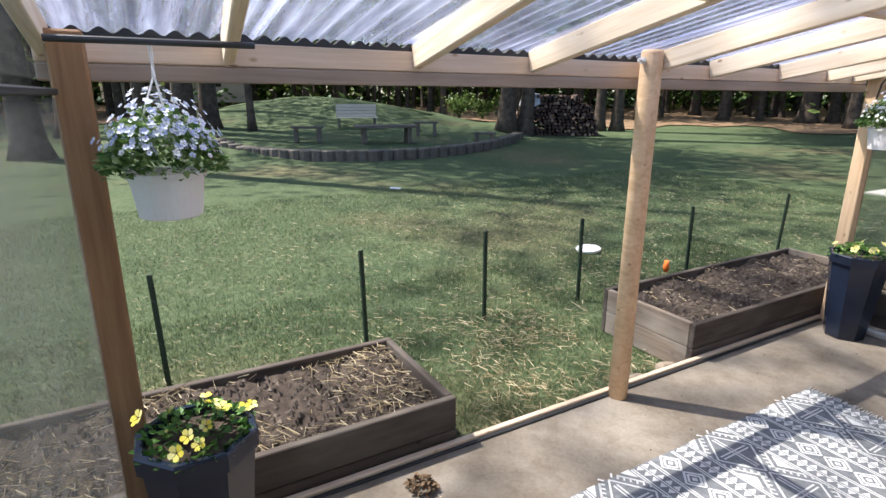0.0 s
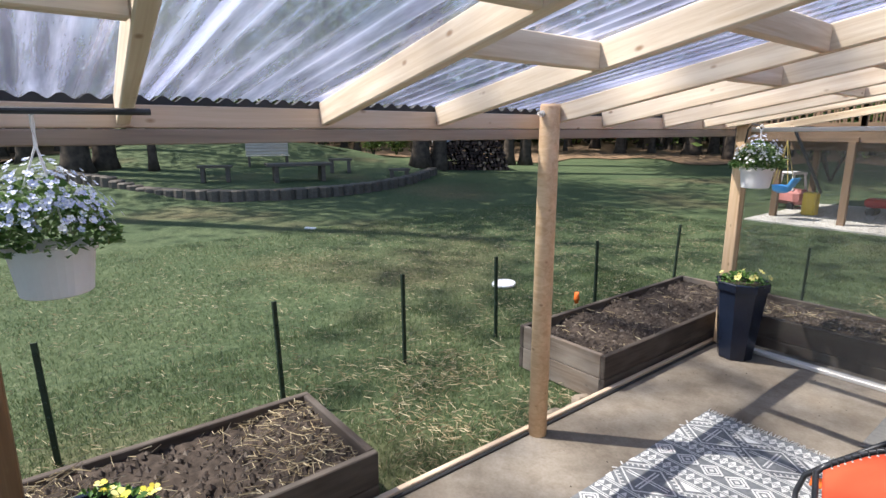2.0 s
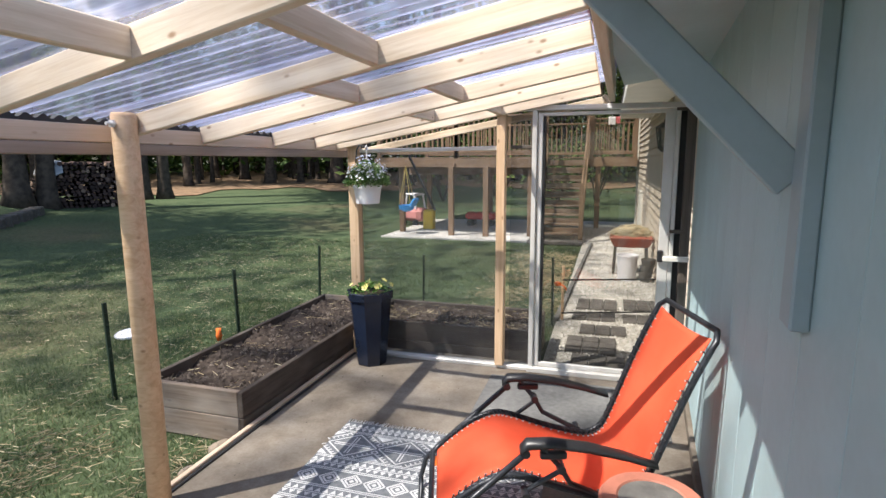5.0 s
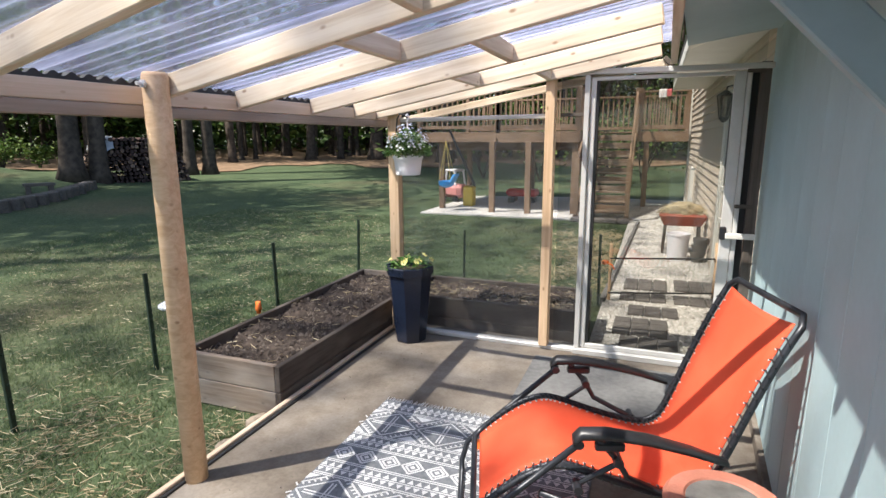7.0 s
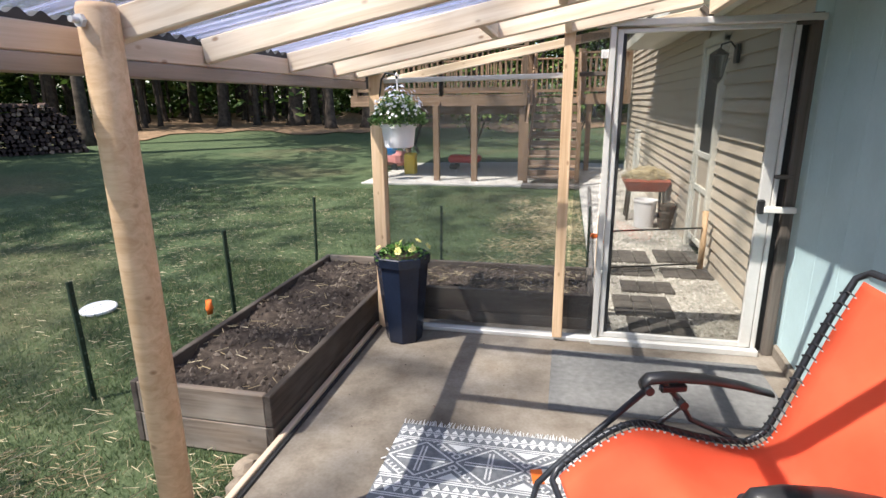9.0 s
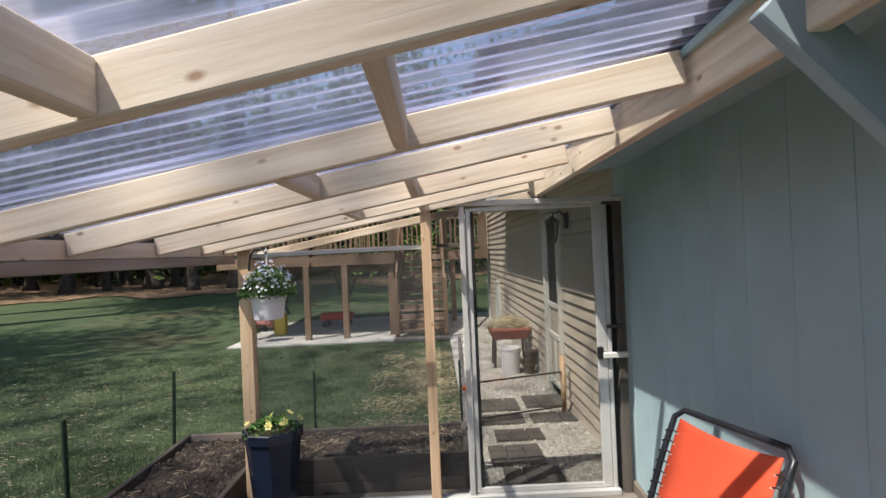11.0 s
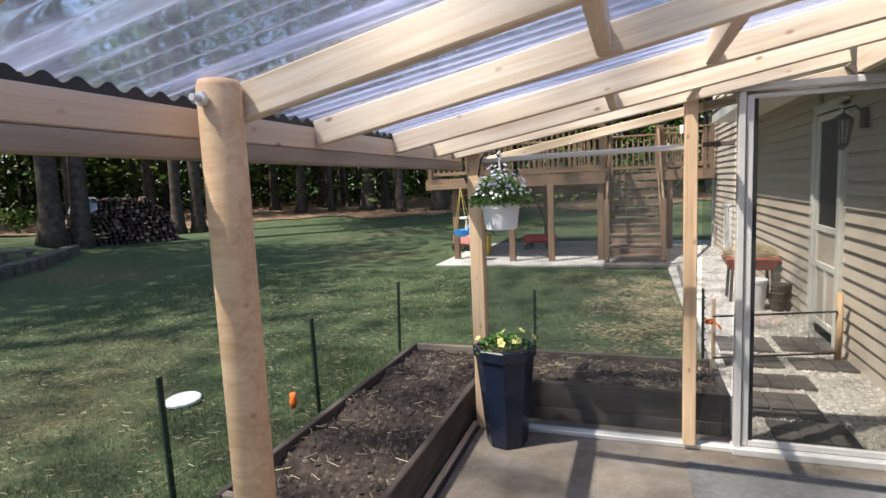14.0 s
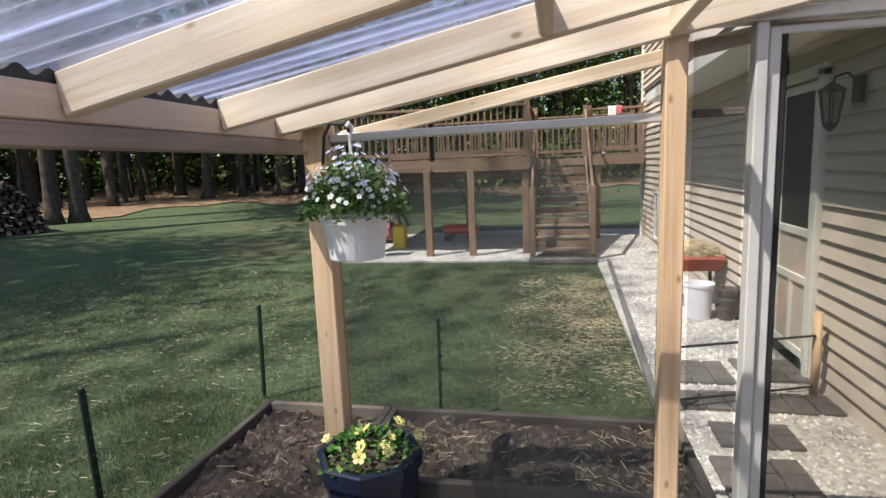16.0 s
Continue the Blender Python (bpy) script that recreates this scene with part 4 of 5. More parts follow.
def band_diamonds(y, h, n):
    """Quartered diamonds with double crosses, hatched between them."""
    for k in range(n):
        x0, x1 = RW * k / n, RW * (k + 1) / n
        xm, ym, hw, hh = (x0 + x1) / 2, y + h / 2, (x1 - x0) / 2, h / 2
        for o in (-0.009, 0.009):
            stroke(xm - hw * 0.72, ym + o, xm + hw * 0.72, ym + o, 0.008)
            stroke(xm + o, ym - hh * 0.72, xm + o, ym + hh * 0.72, 0.008)
        for sx, sy in ((1, 1), (1, -1), (-1, 1), (-1, -1)):
            stroke(xm + sx * hw * 0.96, ym, xm, ym + sy * hh * 0.96, 0.009)
            for q in range(7):
                f = (q + 0.6) / 7.4
                ax, ay = xm + sx * hw * (1 - f), ym + sy * hh * f
                stroke(ax + sx * 0.012, ay + sy * 0.012, ax + sx * 0.032, ay + sy * 0.030, 0.009)
            stroke(xm + sx * hw * 0.98, ym + sy * hh * 0.42, xm + sx * hw * 0.42, ym + sy * hh * 0.98, 0.010)
            poly((xm + sx * hw, ym + sy * hh * 0.62), (xm + sx * hw * 0.62, ym + sy * hh), (xm + sx * hw, ym + sy * hh))


def band_squares(y, h, n):
    """Nested small diamonds."""
    for k in range(n):
        x0, x1 = RW * k / n, RW * (k + 1) / n
        xm, ym, hw, hh = (x0 + x1) / 2, y + h / 2, (x1 - x0) / 2, h / 2
        for g in (0.92, 0.58):
            for sx, sy in ((1, 1), (1, -1), (-1, 1), (-1, -1)):
                stroke(xm + sx * hw * g, ym, xm, ym + sy * hh * g, 0.010)
        poly((xm - hw * 0.24, ym), (xm, ym - hh * 0.24), (xm + hw * 0.24, ym), (xm, ym + hh * 0.24))


y = RL - 0.012
while y > 0.05:
    for kind, h in (("t", 0.032), ("l", 0.007), ("f", 0.030), ("l", 0.007), ("l", 0.007), ("d", 0.25), ("l", 0.007), ("l", 0.007), ("t", 0.032), ("l", 0.007), ("f", 0.030), ("l", 0.007), ("l", 0.007), ("q", 0.12), ("l", 0.007), ("l", 0.007)):
        y -= h + 0.006
        if y < 0.012:
            break
        if kind in "tf":
            band_triangles(y, h, 30, kind == "f")
        elif kind == "l":
            band_line(y)
        elif kind == "q":
            band_squares(y, h, 10)
        else:
            band_diamonds(y, h, 4)
raw("pattern", pv, pf, M_RUGWHITE, parent=rug)["label"] = "woven white pattern"
fv, ff = [], []
for yy, s in ((RL, 1), (0, -1)):
    for k in range(160):
        x, l = RW * (k + rng.random()) / 160, rng.uniform(0.025, 0.05)
        dx, q = rng.uniform(-0.012, 0.012), len(fv)
        fv += [(x - 0.003, yy, 0.004), (x + 0.003, yy, 0.004), (x + dx + 0.002, yy + s * l, 0.003), (x + dx - 0.002, yy + s * l, 0.003), (x, yy, 0.008), (x + dx, yy + s * l, 0.006)]
        ff += [(q, q + 4, q + 5, q + 3), (q + 4, q + 1, q + 2, q + 5)]
tagged(raw("fringe", fv, ff, M_RUGWHITE, parent=rug), kind="stuff")

# door mat
mat_ = thing("door_mat", "grey ribbed mat in front of the patio door", "mat")
nr = 46
vs, fs = [], []
for k in range(nr * 2 + 1):
    vs += [(1.19, 1.29 + 0.72 * k / (nr * 2), 0.005 + 0.004 * (k % 2)), (2.39, 1.29 + 0.72 * k / (nr * 2), 0.005 + 0.004 * (k % 2))]
fs = [(2 * k, 2 * k + 1, 2 * k + 3, 2 * k + 2) for k in range(nr * 2)]
raw("pile_surface", vs, fs, M_MAT, parent=mat_)
b = bmesh.new()
bm_box(b, (1.21, 0.73, 0.004), (1.79, 1.65, 0.0025), 0.001)
part("backing", b, M_MAT, mat_)

# ---- the reclining chair ----
chair = thing("reclining_chair", "orange sling zero-gravity recliner with a dark tube frame", "chair", pose(1.669, 0.329, 0, 0, 0, 196.8))
PROF = [(0.37, 0.235), (0.30, 0.30), (0.20, 0.375), (0.10, 0.415), (0.02, 0.405), (-0.10, 0.365), (-0.24, 0.325), (-0.35, 0.31), (-0.42, 0.35), (-0.475, 0.475), (-0.54, 0.65), (-0.605, 0.81), (-0.67, 0.945)]


def smooth_profile(p, n):
    out = []
    for i in range(len(p) - 1):
        p0, p1, p2, p3 = p[max(0, i - 1)], p[i], p[i + 1], p[min(len(p) - 1, i + 2)]
        for k in range(n):
            t = k / n
            out.append(tuple(0.5 * (2 * b_ + (c_ - a_) * t + (2 * a_ - 5 * b_ + 4 * c_ - d_) * t * t + (3 * b_ - a_ - 3 * c_ + d_) * t ** 3)
                             for a_, b_, c_, d_ in zip(p0, p1, p2, p3)))
    return out + [p[-1]]


SP = smooth_profile(PROF, 4)
b = bmesh.new()
rows = []
for u, z in SP:
    rows.append([b.verts.new((u, 0.235 * w, z - 0.022 * (1 - w * w))) for w in (-1, -0.75, -0.4, 0, 0.4, 0.75, 1)])
for r0, r1 in zip(rows, rows[1:]):
    for k in range(6):
        b.faces.new((r0[k], r0[k + 1], r1[k + 1], r1[k]))
sl = part("sling", b, M_SLING, chair, "bright orange woven sling", smooth=True)
sm = sl.modifiers.new("thickness", "SOLIDIFY")
sm.thickness = 0.003
hip = PROF.index((-0.35, 0.31))
for name, pts, cap in (("seat_frame", PROF[:hip + 1], 0), ("back_frame", PROF[hip:], 1)):
    b = bmesh.new()
    q = smooth_profile(pts, 3)
    if cap:
        loop = [(u, -0.27, z) for u, z in q] + [(-0.69, -0.235, 0.975), (-0.69, 0.235, 0.975)] + [(u, 0.27, z) for u, z in reversed(q)]
    else:
        loop = [(u, -0.27, z) for u, z in reversed(q)] + [(0.395, -0.24, 0.215), (0.395, 0.24, 0.215)] + [(u, 0.27, z) for u, z in q]
    bm_tube(b, loop, 0.0125, 10)
    part(name, b, M_TUBE, chair, smooth=True)
b = bmesh.new()
bm_tube(b, [(0.03, -0.31, 0.53), (0.36, -0.31, 0.225), (0.43, -0.31, 0.15), (0.455, -0.30, 0.06), (0.455, -0.28, 0.016), (0.455, 0.28, 0.016), (0.455, 0.30, 0.06), (0.43, 0.31, 0.15), (0.36, 0.31, 0.225), (0.03, 0.31, 0.53)], 0.0125, 10)
part("front_leg", b, M_TUBE, chair, smooth=True)
b = bmesh.new()
bm_tube(b, [(0.16, -0.30, 0.33), (-0.30, -0.30, 0.14), (-0.52, -0.30, 0.05), (-0.54, -0.27, 0.016), (-0.54, 0.27, 0.016), (-0.52, 0.30, 0.05), (-0.30, 0.30, 0.14), (0.16, 0.30, 0.33)], 0.0125, 10)
part("rear_leg", b, M_TUBE, chair, smooth=True)
for s in (-1, 1):
    b = bmesh.new()
    arm = [(0.055, 0.545, 0.024, 0.018), (0.03, 0.568, 0.03, 0.022), (-0.06, 0.572, 0.034, 0.018), (-0.2, 0.553, 0.034, 0.017), (-0.34, 0.518, 0.03, 0.016), (-0.46, 0.478, 0.022, 0.013)]
    rings = []
    for u, z, w, h in arm:
        rings.append([b.verts.new((u, s * 0.315 + w * math.cos(k * math.tau / 10), z + h * math.sin(k * math.tau / 10))) for k in range(10)])
    for r0, r1 in zip(rings, rings[1:]):
        for k in range(10):
            b.faces.new((r0[k], r0[(k + 1) % 10], r1[(k + 1) % 10], r1[k]))
    b.faces.new(rings[0])
    b.faces.new(rings[-1][::-1])
    part("armrest", b, M_BLACK, chair, "black moulded plastic armrest", smooth=True)
    b = bmesh.new()
    bm_tube(b, [(-0.03, s * 0.315, 0.55), (-0.05, s * 0.315, 0.53), (-0.10, s * 0.305, 0.47), (-0.14, s * 0.30, 0.40), (-0.31, s * 0.285, 0.315)], 0.0115, 8)
    bm_tube(b, [(-0.11, s * 0.305, 0.46), (0.03, s * 0.29, 0.36)], 0.010, 8)
    bm_box(b, (0.10, 0.03, 0.03), (-0.07, s * 0.315, 0.525), 0.006)
    for u, z in ((-0.10, 0.47), (-0.31, 0.315), (0.03, 0.36), (0.035, 0.535)):
        bm_tube(b, [(u, s * 0.275, z), (u, s * 0.335, z)], 0.017, 10)
    part("hinge_bracket", b, M_TUBE, chair)
    b = bmesh.new()
    for i in range(2, len(SP) - 2):
        u, z = SP[i]
        bm_tube(b, [(u, s * 0.228, z + 0.006), (u + 0.006, s * 0.255, z + 0.014), (u + 0.01, s * 0.284, z + 0.002), (u + 0.004, s * 0.27, z - 0.014)], 0.0032, 5)
    tagged(part("lacing", b, M_BLACK, sl, "black elastic lacing"), kind="stuff")
    b = bmesh.new()
    for i in range(2, len(SP) - 2):
        u, z = SP[i]
        bm_lathe(b, [(0.0055, 0.001), (0.0055, 0.004), (0.003, 0.0045)], 8, (u, s * 0.225, z))
    tagged(part("eyelets", b, M_ALU, sl, "steel eyelets"), kind="stuff")

# round stool beside the chair
stool = thing("round_stool", "round stool with a terracotta rim and grey woven top", "stool", pose(2.165, -0.12, 0))
b = bmesh.new()
bm_lathe(b, [(0.11, 0.0), (0.125, 0.01), (0.15, 0.25), (0.155, 0.46), (0.17, 0.475), (0.172, 0.5), (0.16, 0.515), (0.115, 0.515), (0.11, 0.508)], 32)
part("body", b, M_TERRA, stool, smooth=False)
b = bmesh.new()
bm_lathe(b, [(0.109, 0.505), (0.109, 0.511), (0.06, 0.514), (0.01, 0.512)], 28)
part("top", b, M_WICKER, stool, "grey woven top")

# packet on the rug
pk = thing("paper_packet", "small orange and white paper packet on the rug", "packet", pose(1.16, 0.72, 0.009, 0, 0, 12))
b = bmesh.new()
bm_box(b, (0.05, 0.09, 0.006), (0, 0, 0.003), 0.001)
part("orange_half", b, M_ORANGE_FLAG, pk)
b = bmesh.new()
bm_box(b, (0.08, 0.09, 0.006), (0.066, 0, 0.003), 0.001)
part("white_half", b, M_TRIM, pk)
# dry leaf clump and bits of dirt on the slab
clump = thing("dry_leaf_clump", "clump of dry brown leaves on the slab edge", "leaf clump", pose(0.13, -1.30, 0.0))
vs, fs = leaf_cluster((0, 0, 0.004), 0.05, 0.045, 120, 77, 0.03)
raw("leaves", vs, fs, M_LITTER, parent=clump)
cv, cf = [], []
for _ in range(70):
    x, y, s, k = rng.uniform(0.1, 1.1), rng.uniform(-0.4, 2.1), rng.uniform(0.002, 0.007), len(cv)
    cv += [(x - s, y, 0.001), (x + s, y - s * 0.5, 0.001), (x, y + s, 0.001), (x, y, 0.001 + s)]
    cf += [(k, k + 1, k + 3), (k + 1, k + 2, k + 3), (k + 2, k, k + 3)]
tagged(raw("dirt_crumbs", cv, cf, M_CLOD), "crumbs of soil on the concrete", "dirt", kind="stuff")
# stones at the slab edge by the bed
for x, y, s in ((-0.16, 0.62, 0.06), (-0.13, 0.5, 0.05), (-0.17, 0.36, 0.045)):
    st = thing("edge_stone", "pale flat stone at the slab edge", "stone", pose(x, y, GROUND), "edge stones")
    b = bmesh.new()
    bmesh.ops.create_icosphere(b, subdivisions=2, radius=s)
    for v in b.verts:
        v.co = Vector((v.co.x, v.co.y * 1.3, v.co.z * 0.9)) * (1 + 0.25 * noise.noise(v.co * 25))
        v.co.z += s * 0.6
    part("stone", b, M_TANSTONE, st)

# ---- garden fence ----
STAKES = [(-1.52, -2.17), (-1.40, -0.93), (-1.46, 0.09), (-1.42, 1.04), (-1.34, 2.36), (-1.33, 3.87), (0.10, 3.60), (1.47, 3.80)]
fence = thing("wire_fence", "low green wire garden fence on dark metal stakes", "fence")
sb = bmesh.new()
bm_box(sb, (0.026, 0.006, 0.80), (0, 0, 0.33), 0.001)
for s in (-1, 1):
    bm_box(sb, (0.005, 0.018, 0.80), (s * 0.0125, 0.008, 0.33), 0.001)
for k in range(7):
    bm_box(sb, (0.01, 0.014, 0.012), (0, -0.007, 0.12 + k * 0.09))
stake = mesh_of("stake", sb, M_STEELGREEN)
for i, (x, y) in enumerate(STAKES):
    piece("stake", stake, fence, pose(x, y, GROUND, rng.uniform(-2, 2), rng.uniform(-2.5, 2.5), 90 + rng.uniform(-20, 20)))
wv, wf = [], []


def wire(a, b_, r=0.0009):
    d = (b_ - a).normalized()
    n1 = d.cross(Vector((0.3, 0.5, 0.8))).normalized() * r
    n2 = d.cross(n1).normalized() * r
    k = len(wv)
    for p in (a, b_):
        for o in (n1, -n1 * 0.5 + n2 * 0.87, -n1 * 0.5 - n2 * 0.87):
            wv.append(tuple(p + o))
    wf.extend(((k, k + 1, k + 4, k + 3), (k + 1, k + 2, k + 5, k + 4), (k + 2, k, k + 3, k + 5)))


for (xa, ya), (xb, yb) in zip(STAKES, STAKES[1:]):
    A, B = Vector((xa, ya, GROUND)), Vector((xb, yb, GROUND))
    L = (B - A).length
    for k in range(8):
        wire(A + Vector((0, 0, 0.02 + k * 0.075)), B + Vector((0, 0, 0.02 + k * 0.075)))
    for k in range(int(L / 0.05)):
        p = A.lerp(B, k / int(L / 0.05))
        wire(p, p + Vector((0, 0, 0.55)), 0.0007)
raw("wire_mesh", wv, wf, M_WIRE, parent=fence)

gate = thing("garden_gate", "low gate of black bars between a stake and a wooden picket", "gate")
for z in (0.36, 0.0):
    b = bmesh.new()
    bm_tube(b, [(1.55, 3.9, z), (2.54, 4.26, z - 0.01)], 0.009, 8)
    part("bar", b, M_BLACK, gate)
b = bmesh.new()
bm_tube(b, [(0, 0, 0), (0.005, 0, 0.3), (0, 0.005, 0.62)], 0.03, 10)
part("picket", b, M_POST, gate, "round wooden picket", pose(2.56, 4.28, GROUND), True)
plank("picket", 0.62, 0.03, 0.02, M_POST, gate, pose(1.555, 3.93, GROUND + 0.31, 0, 90, 0), "slim wooden picket")
wv, wf = [], []
for k in range(22):
    a = Vector((1.57 + 0.95 * k / 22, 3.905 + 0.295 * k / 22, 0.0))
    wire(a + Vector((0, 0, -0.09)), a + Vector((0, 0, 0.36)), 0.0009)
for k in range(5):
    wire(Vector((1.57, 3.905, -0.05 + k * 0.08)), Vector((2.51, 4.2, -0.05 + k * 0.08)), 0.0009)
raw("wire_mesh", wv, wf, M_WIRE, parent=gate)
rib = thing("orange_ribbon", "orange plastic ribbon tied round the gate stake", "ribbon", pose(1.51, 3.84, 0.33))
b = bmesh.new()
bm_lathe(b, [(0.03, -0.018), (0.036, 0.0), (0.03, 0.018)], 10)
bm_tube(b, [(0.03, -0.02, 0.0), (0.07, -0.03, -0.02), (0.09, -0.02, -0.06)], 0.008, 5)
part("band", b, M_ORANGE_FLAG, rib)

flag = thing("marker_flag", "small orange plastic marker in the lawn", "marker", pose(-1.53, 2.30, GROUND))
b = bmesh.new()
bm_tube(b, [(0, 0, 0.04), (0.003, 0, 0.085), (0.0, 0, 0.155)], 0.03, 12, radii=[0.022, 0.032, 0.024])
part("cap", b, M_ORANGE_FLAG, flag, smooth=True)
b = bmesh.new()
bm_tube(b, [(0, 0, -0.02), (0, 0, 0.05)], 0.004, 6)
part("pin", b, M_ALU, flag)
lid = thing("white_lid", "white round plastic lid on the lawn", "lid", pose(-2.55, 2.25, GROUND + 0.01, 3, 0, 0))
b = bmesh.new()
bm_lathe(b, [(0.13, 0.0), (0.14, 0.012), (0.14, 0.03), (0.128, 0.038), (0.122, 0.032), (0.01, 0.034)], 28)
part("disc", b, M_WHITEPOT, lid)
lit = thing("white_litter", "white scrap lying on the lawn", "litter", pose(-7.5, 2.1, GROUND + 0.02, 8, 0, 40))
b = bmesh.new()
bm_box(b, (0.22, 0.06, 0.03), bevel=0.008)
part("scrap", b, M_WHITEPOT, lit)

# ---- path things ----
edging = thing("path_edging", "grey edging board between lawn and gravel", "edging")
bar("board", (1.50, 3.85, GROUND + 0.03), (1.68, 9.5, GROUND + 0.03), 0.08, 0.05, M_EDGE, edging)
pavers = thing("paver_path", "dark grey brick pavers set in the gravel", "pavers", kind="structure")
pb = bmesh.new()
bm_box(pb, (0.142, 0.142, 0.045), bevel=0.006)
pav = mesh_of("paver", pb, M_PAVER)
for cx, cy, nx, ny in ((1.95, 2.62, 3, 3), (1.88, 3.12, 3, 3), (1.98, 3.62, 3, 2), (1.88, 4.1, 3, 2), (2.40, 4.1, 3, 2), (1.9, 4.62, 3, 3), (2.42, 4.7, 3, 3)):
    for i in range(nx):
        for j in range(ny):
            piece("paver", pav, pavers, pose(cx + (i - (nx - 1) / 2) * 0.15, cy + (j - (ny - 1) / 2) * 0.15, GROUND + 0.027 + rng.uniform(0, 0.006), rng.uniform(-1, 1), rng.uniform(-1, 1), rng.uniform(-2, 2)))

tub = thing("tub_planter", "rust-red tub planter on legs heaped with straw", "planter", pose(2.33, 6.75, GROUND))
b = bmesh.new()
bm_box(b, (0.62, 0.42, 0.17), (0, 0, 0.52), 0.03)
for v in b.verts:
    if v.co.z < 0.5:
        v.co.x *= 0.84
        v.co.y *= 0.84
part("tub", b, M_BARROW, tub)
for x in (-0.22, 0.22):
    for y_ in (-0.14, 0.14):
        bar("leg", (x * 1.1, y_ * 1.2, 0.0), (x, y_, 0.45), 0.035, 0.035, M_OLDWOOD, tub, up=(1, 0, 0))
b = bmesh.new()
bmesh.ops.create_icosphere(b, subdivisions=3, radius=0.28)
for v in b.verts:
    v.co = Vector((v.co.x * 1.0, v.co.y * 0.7, max(0, v.co.z) * 0.62)) * (1 + 0.2 * noise.noise(v.co * 14))
    v.co.z += 0.59
part("straw_heap", b, M_STRAW, tub, "heaped dry straw")
straw("loose_straw", 700, (-0.28, 0.28, -0.18, 0.18), tub, lambda x, y: 0.735 - 1.7 * x * x - 2.6 * y * y, 61, (0.08, 0.2))
bucket = thing("bucket", "white plastic bucket on the gravel", "bucket", pose(2.27, 6.2, GROUND + 0.026))
b = bmesh.new()
bm_lathe(b, [(0.12, 0.0), (0.145, 0.34), (0.155, 0.345), (0.155, 0.37), (0.145, 0.37), (0.115, 0.02), (0.01, 0.02)], 28)
part("pail", b, M_WHITEPOT, bucket)
b = bmesh.new()
bm_tube(b, [(0.155 * math.cos(a), 0.155 * math.sin(a) * 0.95 - 0.0, 0.33 - 0.12 * math.sin(a)) for a in [math.pi * k / 10 for k in range(11)]], 0.003, 5)
part("handle", b, M_ALU, bucket, "thin wire handle")
crate = thing("pot_stack", "stack of dark plastic plant pots beside the bucket", "plant pots", pose(2.52, 6.15, GROUND + 0.026))
for k in range(3):
    b = bmesh.new()
    bm_lathe(b, [(0.07, 0.0), (0.095, 0.12), (0.1, 0.12), (0.1, 0.145), (0.09, 0.145), (0.06, 0.02)], 18, (0.015 * k, 0, 0.09 * k))
    part("pot", b, M_OLDWOOD, crate)

# ---- deck ----
DZ = 1.68
deck = thing("deck", "raised wooden deck with baluster railings against the house", "deck")


def deck_boards(x0, x1, y0, y1):
    b = bmesh.new()
    bm_box(b, (x1 - x0, 0.135, 0.03), bevel=0.003)
    me = mesh_of("deck_board", b, M_DECK)
    for k in range(int((y1 - y0) / 0.142)):
        piece("deck_board", me, deck, pose((x0 + x1) / 2, y0 + 0.07 + k * 0.142, DZ))


def railing(a, b_, n):
    a, b_ = Vector(a), Vector(b_)
    bar("rail", a + Vector((0, 0, 0.92)), b_ + Vector((0, 0, 0.92)), 0.04, 0.10, M_DECK, deck)
    bar("rail", a + Vector((0, 0, 0.12)), b_ + Vector((0, 0, 0.12)), 0.07, 0.035, M_DECK, deck)
    bm_ = bmesh.new()
    bm_box(bm_, (0.032, 0.032, 0.82), bevel=0.002)
    me = mesh_of("baluster", bm_, M_DECK)
    for k in range(n):
        p = a.lerp(b_, (k + 0.5) / n)
        piece("baluster", me, deck, pose(p.x, p.y, p.z + 0.5, 0, 0, 0))
    for p in (a, b_):
        bar("rail_post", p - Vector((0, 0, 0.15)), p + Vector((0, 0, 1.0)), 0.085, 0.085, M_DECK, deck, up=(1, 0, 0))


deck_boards(-3.4, 0.4, 10.3, 14.0)
deck_boards(0.4, 2.6, 12.2, 14.0)
for k in range(10):
    bar("joist", (-3.3 + k * 0.41, 10.32, DZ - 0.115), (-3.3 + k * 0.41, 13.95, DZ - 0.115), 0.19, 0.038, M_STAIR, deck)
bar("girder", (-3.3, 12.4, DZ - 0.32), (0.45, 12.4, DZ - 0.32), 0.22, 0.08, M_STAIR, deck)
bar("rim", (-3.4, 10.28, DZ - 0.12), (0.4, 10.28, DZ - 0.12), 0.2, 0.04, M_DECK, deck)
bar("rim", (1.49, 12.18, DZ - 0.12), (2.6, 12.18, DZ - 0.12), 0.2, 0.04, M_DECK, deck)
bar("rim", (0.405, 10.3, DZ - 0.12), (0.405, 12.2, DZ - 0.12), 0.2, 0.04, M_DECK, deck)
railing((-3.3, 10.34, DZ), (-1.4, 10.34, DZ), 15)
railing((-1.4, 10.34, DZ), (0.36, 10.34, DZ), 15)
railing((1.53, 12.24, DZ), (2.55, 12.24, DZ), 9)
railing((-3.3, 13.9, DZ), (2.6, 13.9, DZ), 44)
railing((0.36, 10.4, DZ), (0.36, 12.2, DZ), 14)
for x, y in ((-2.8, 10.5), (-1.47, 10.15), (-0.66, 10.15), (0.3, 10.4), (-2.8, 12.6), (-1.2, 13.2), (0.2, 13.2), (1.7, 12.3)):
    bar("deck_post", (x, y, GROUND), (x, y, DZ - 0.2), 0.12, 0.12, M_DECK, deck, up=(1, 0, 0))
bar("diagonal_brace", (0.35, 10.45, 0.5), (0.35, 11.5, 1.5), 0.09, 0.04, M_DECK, deck)

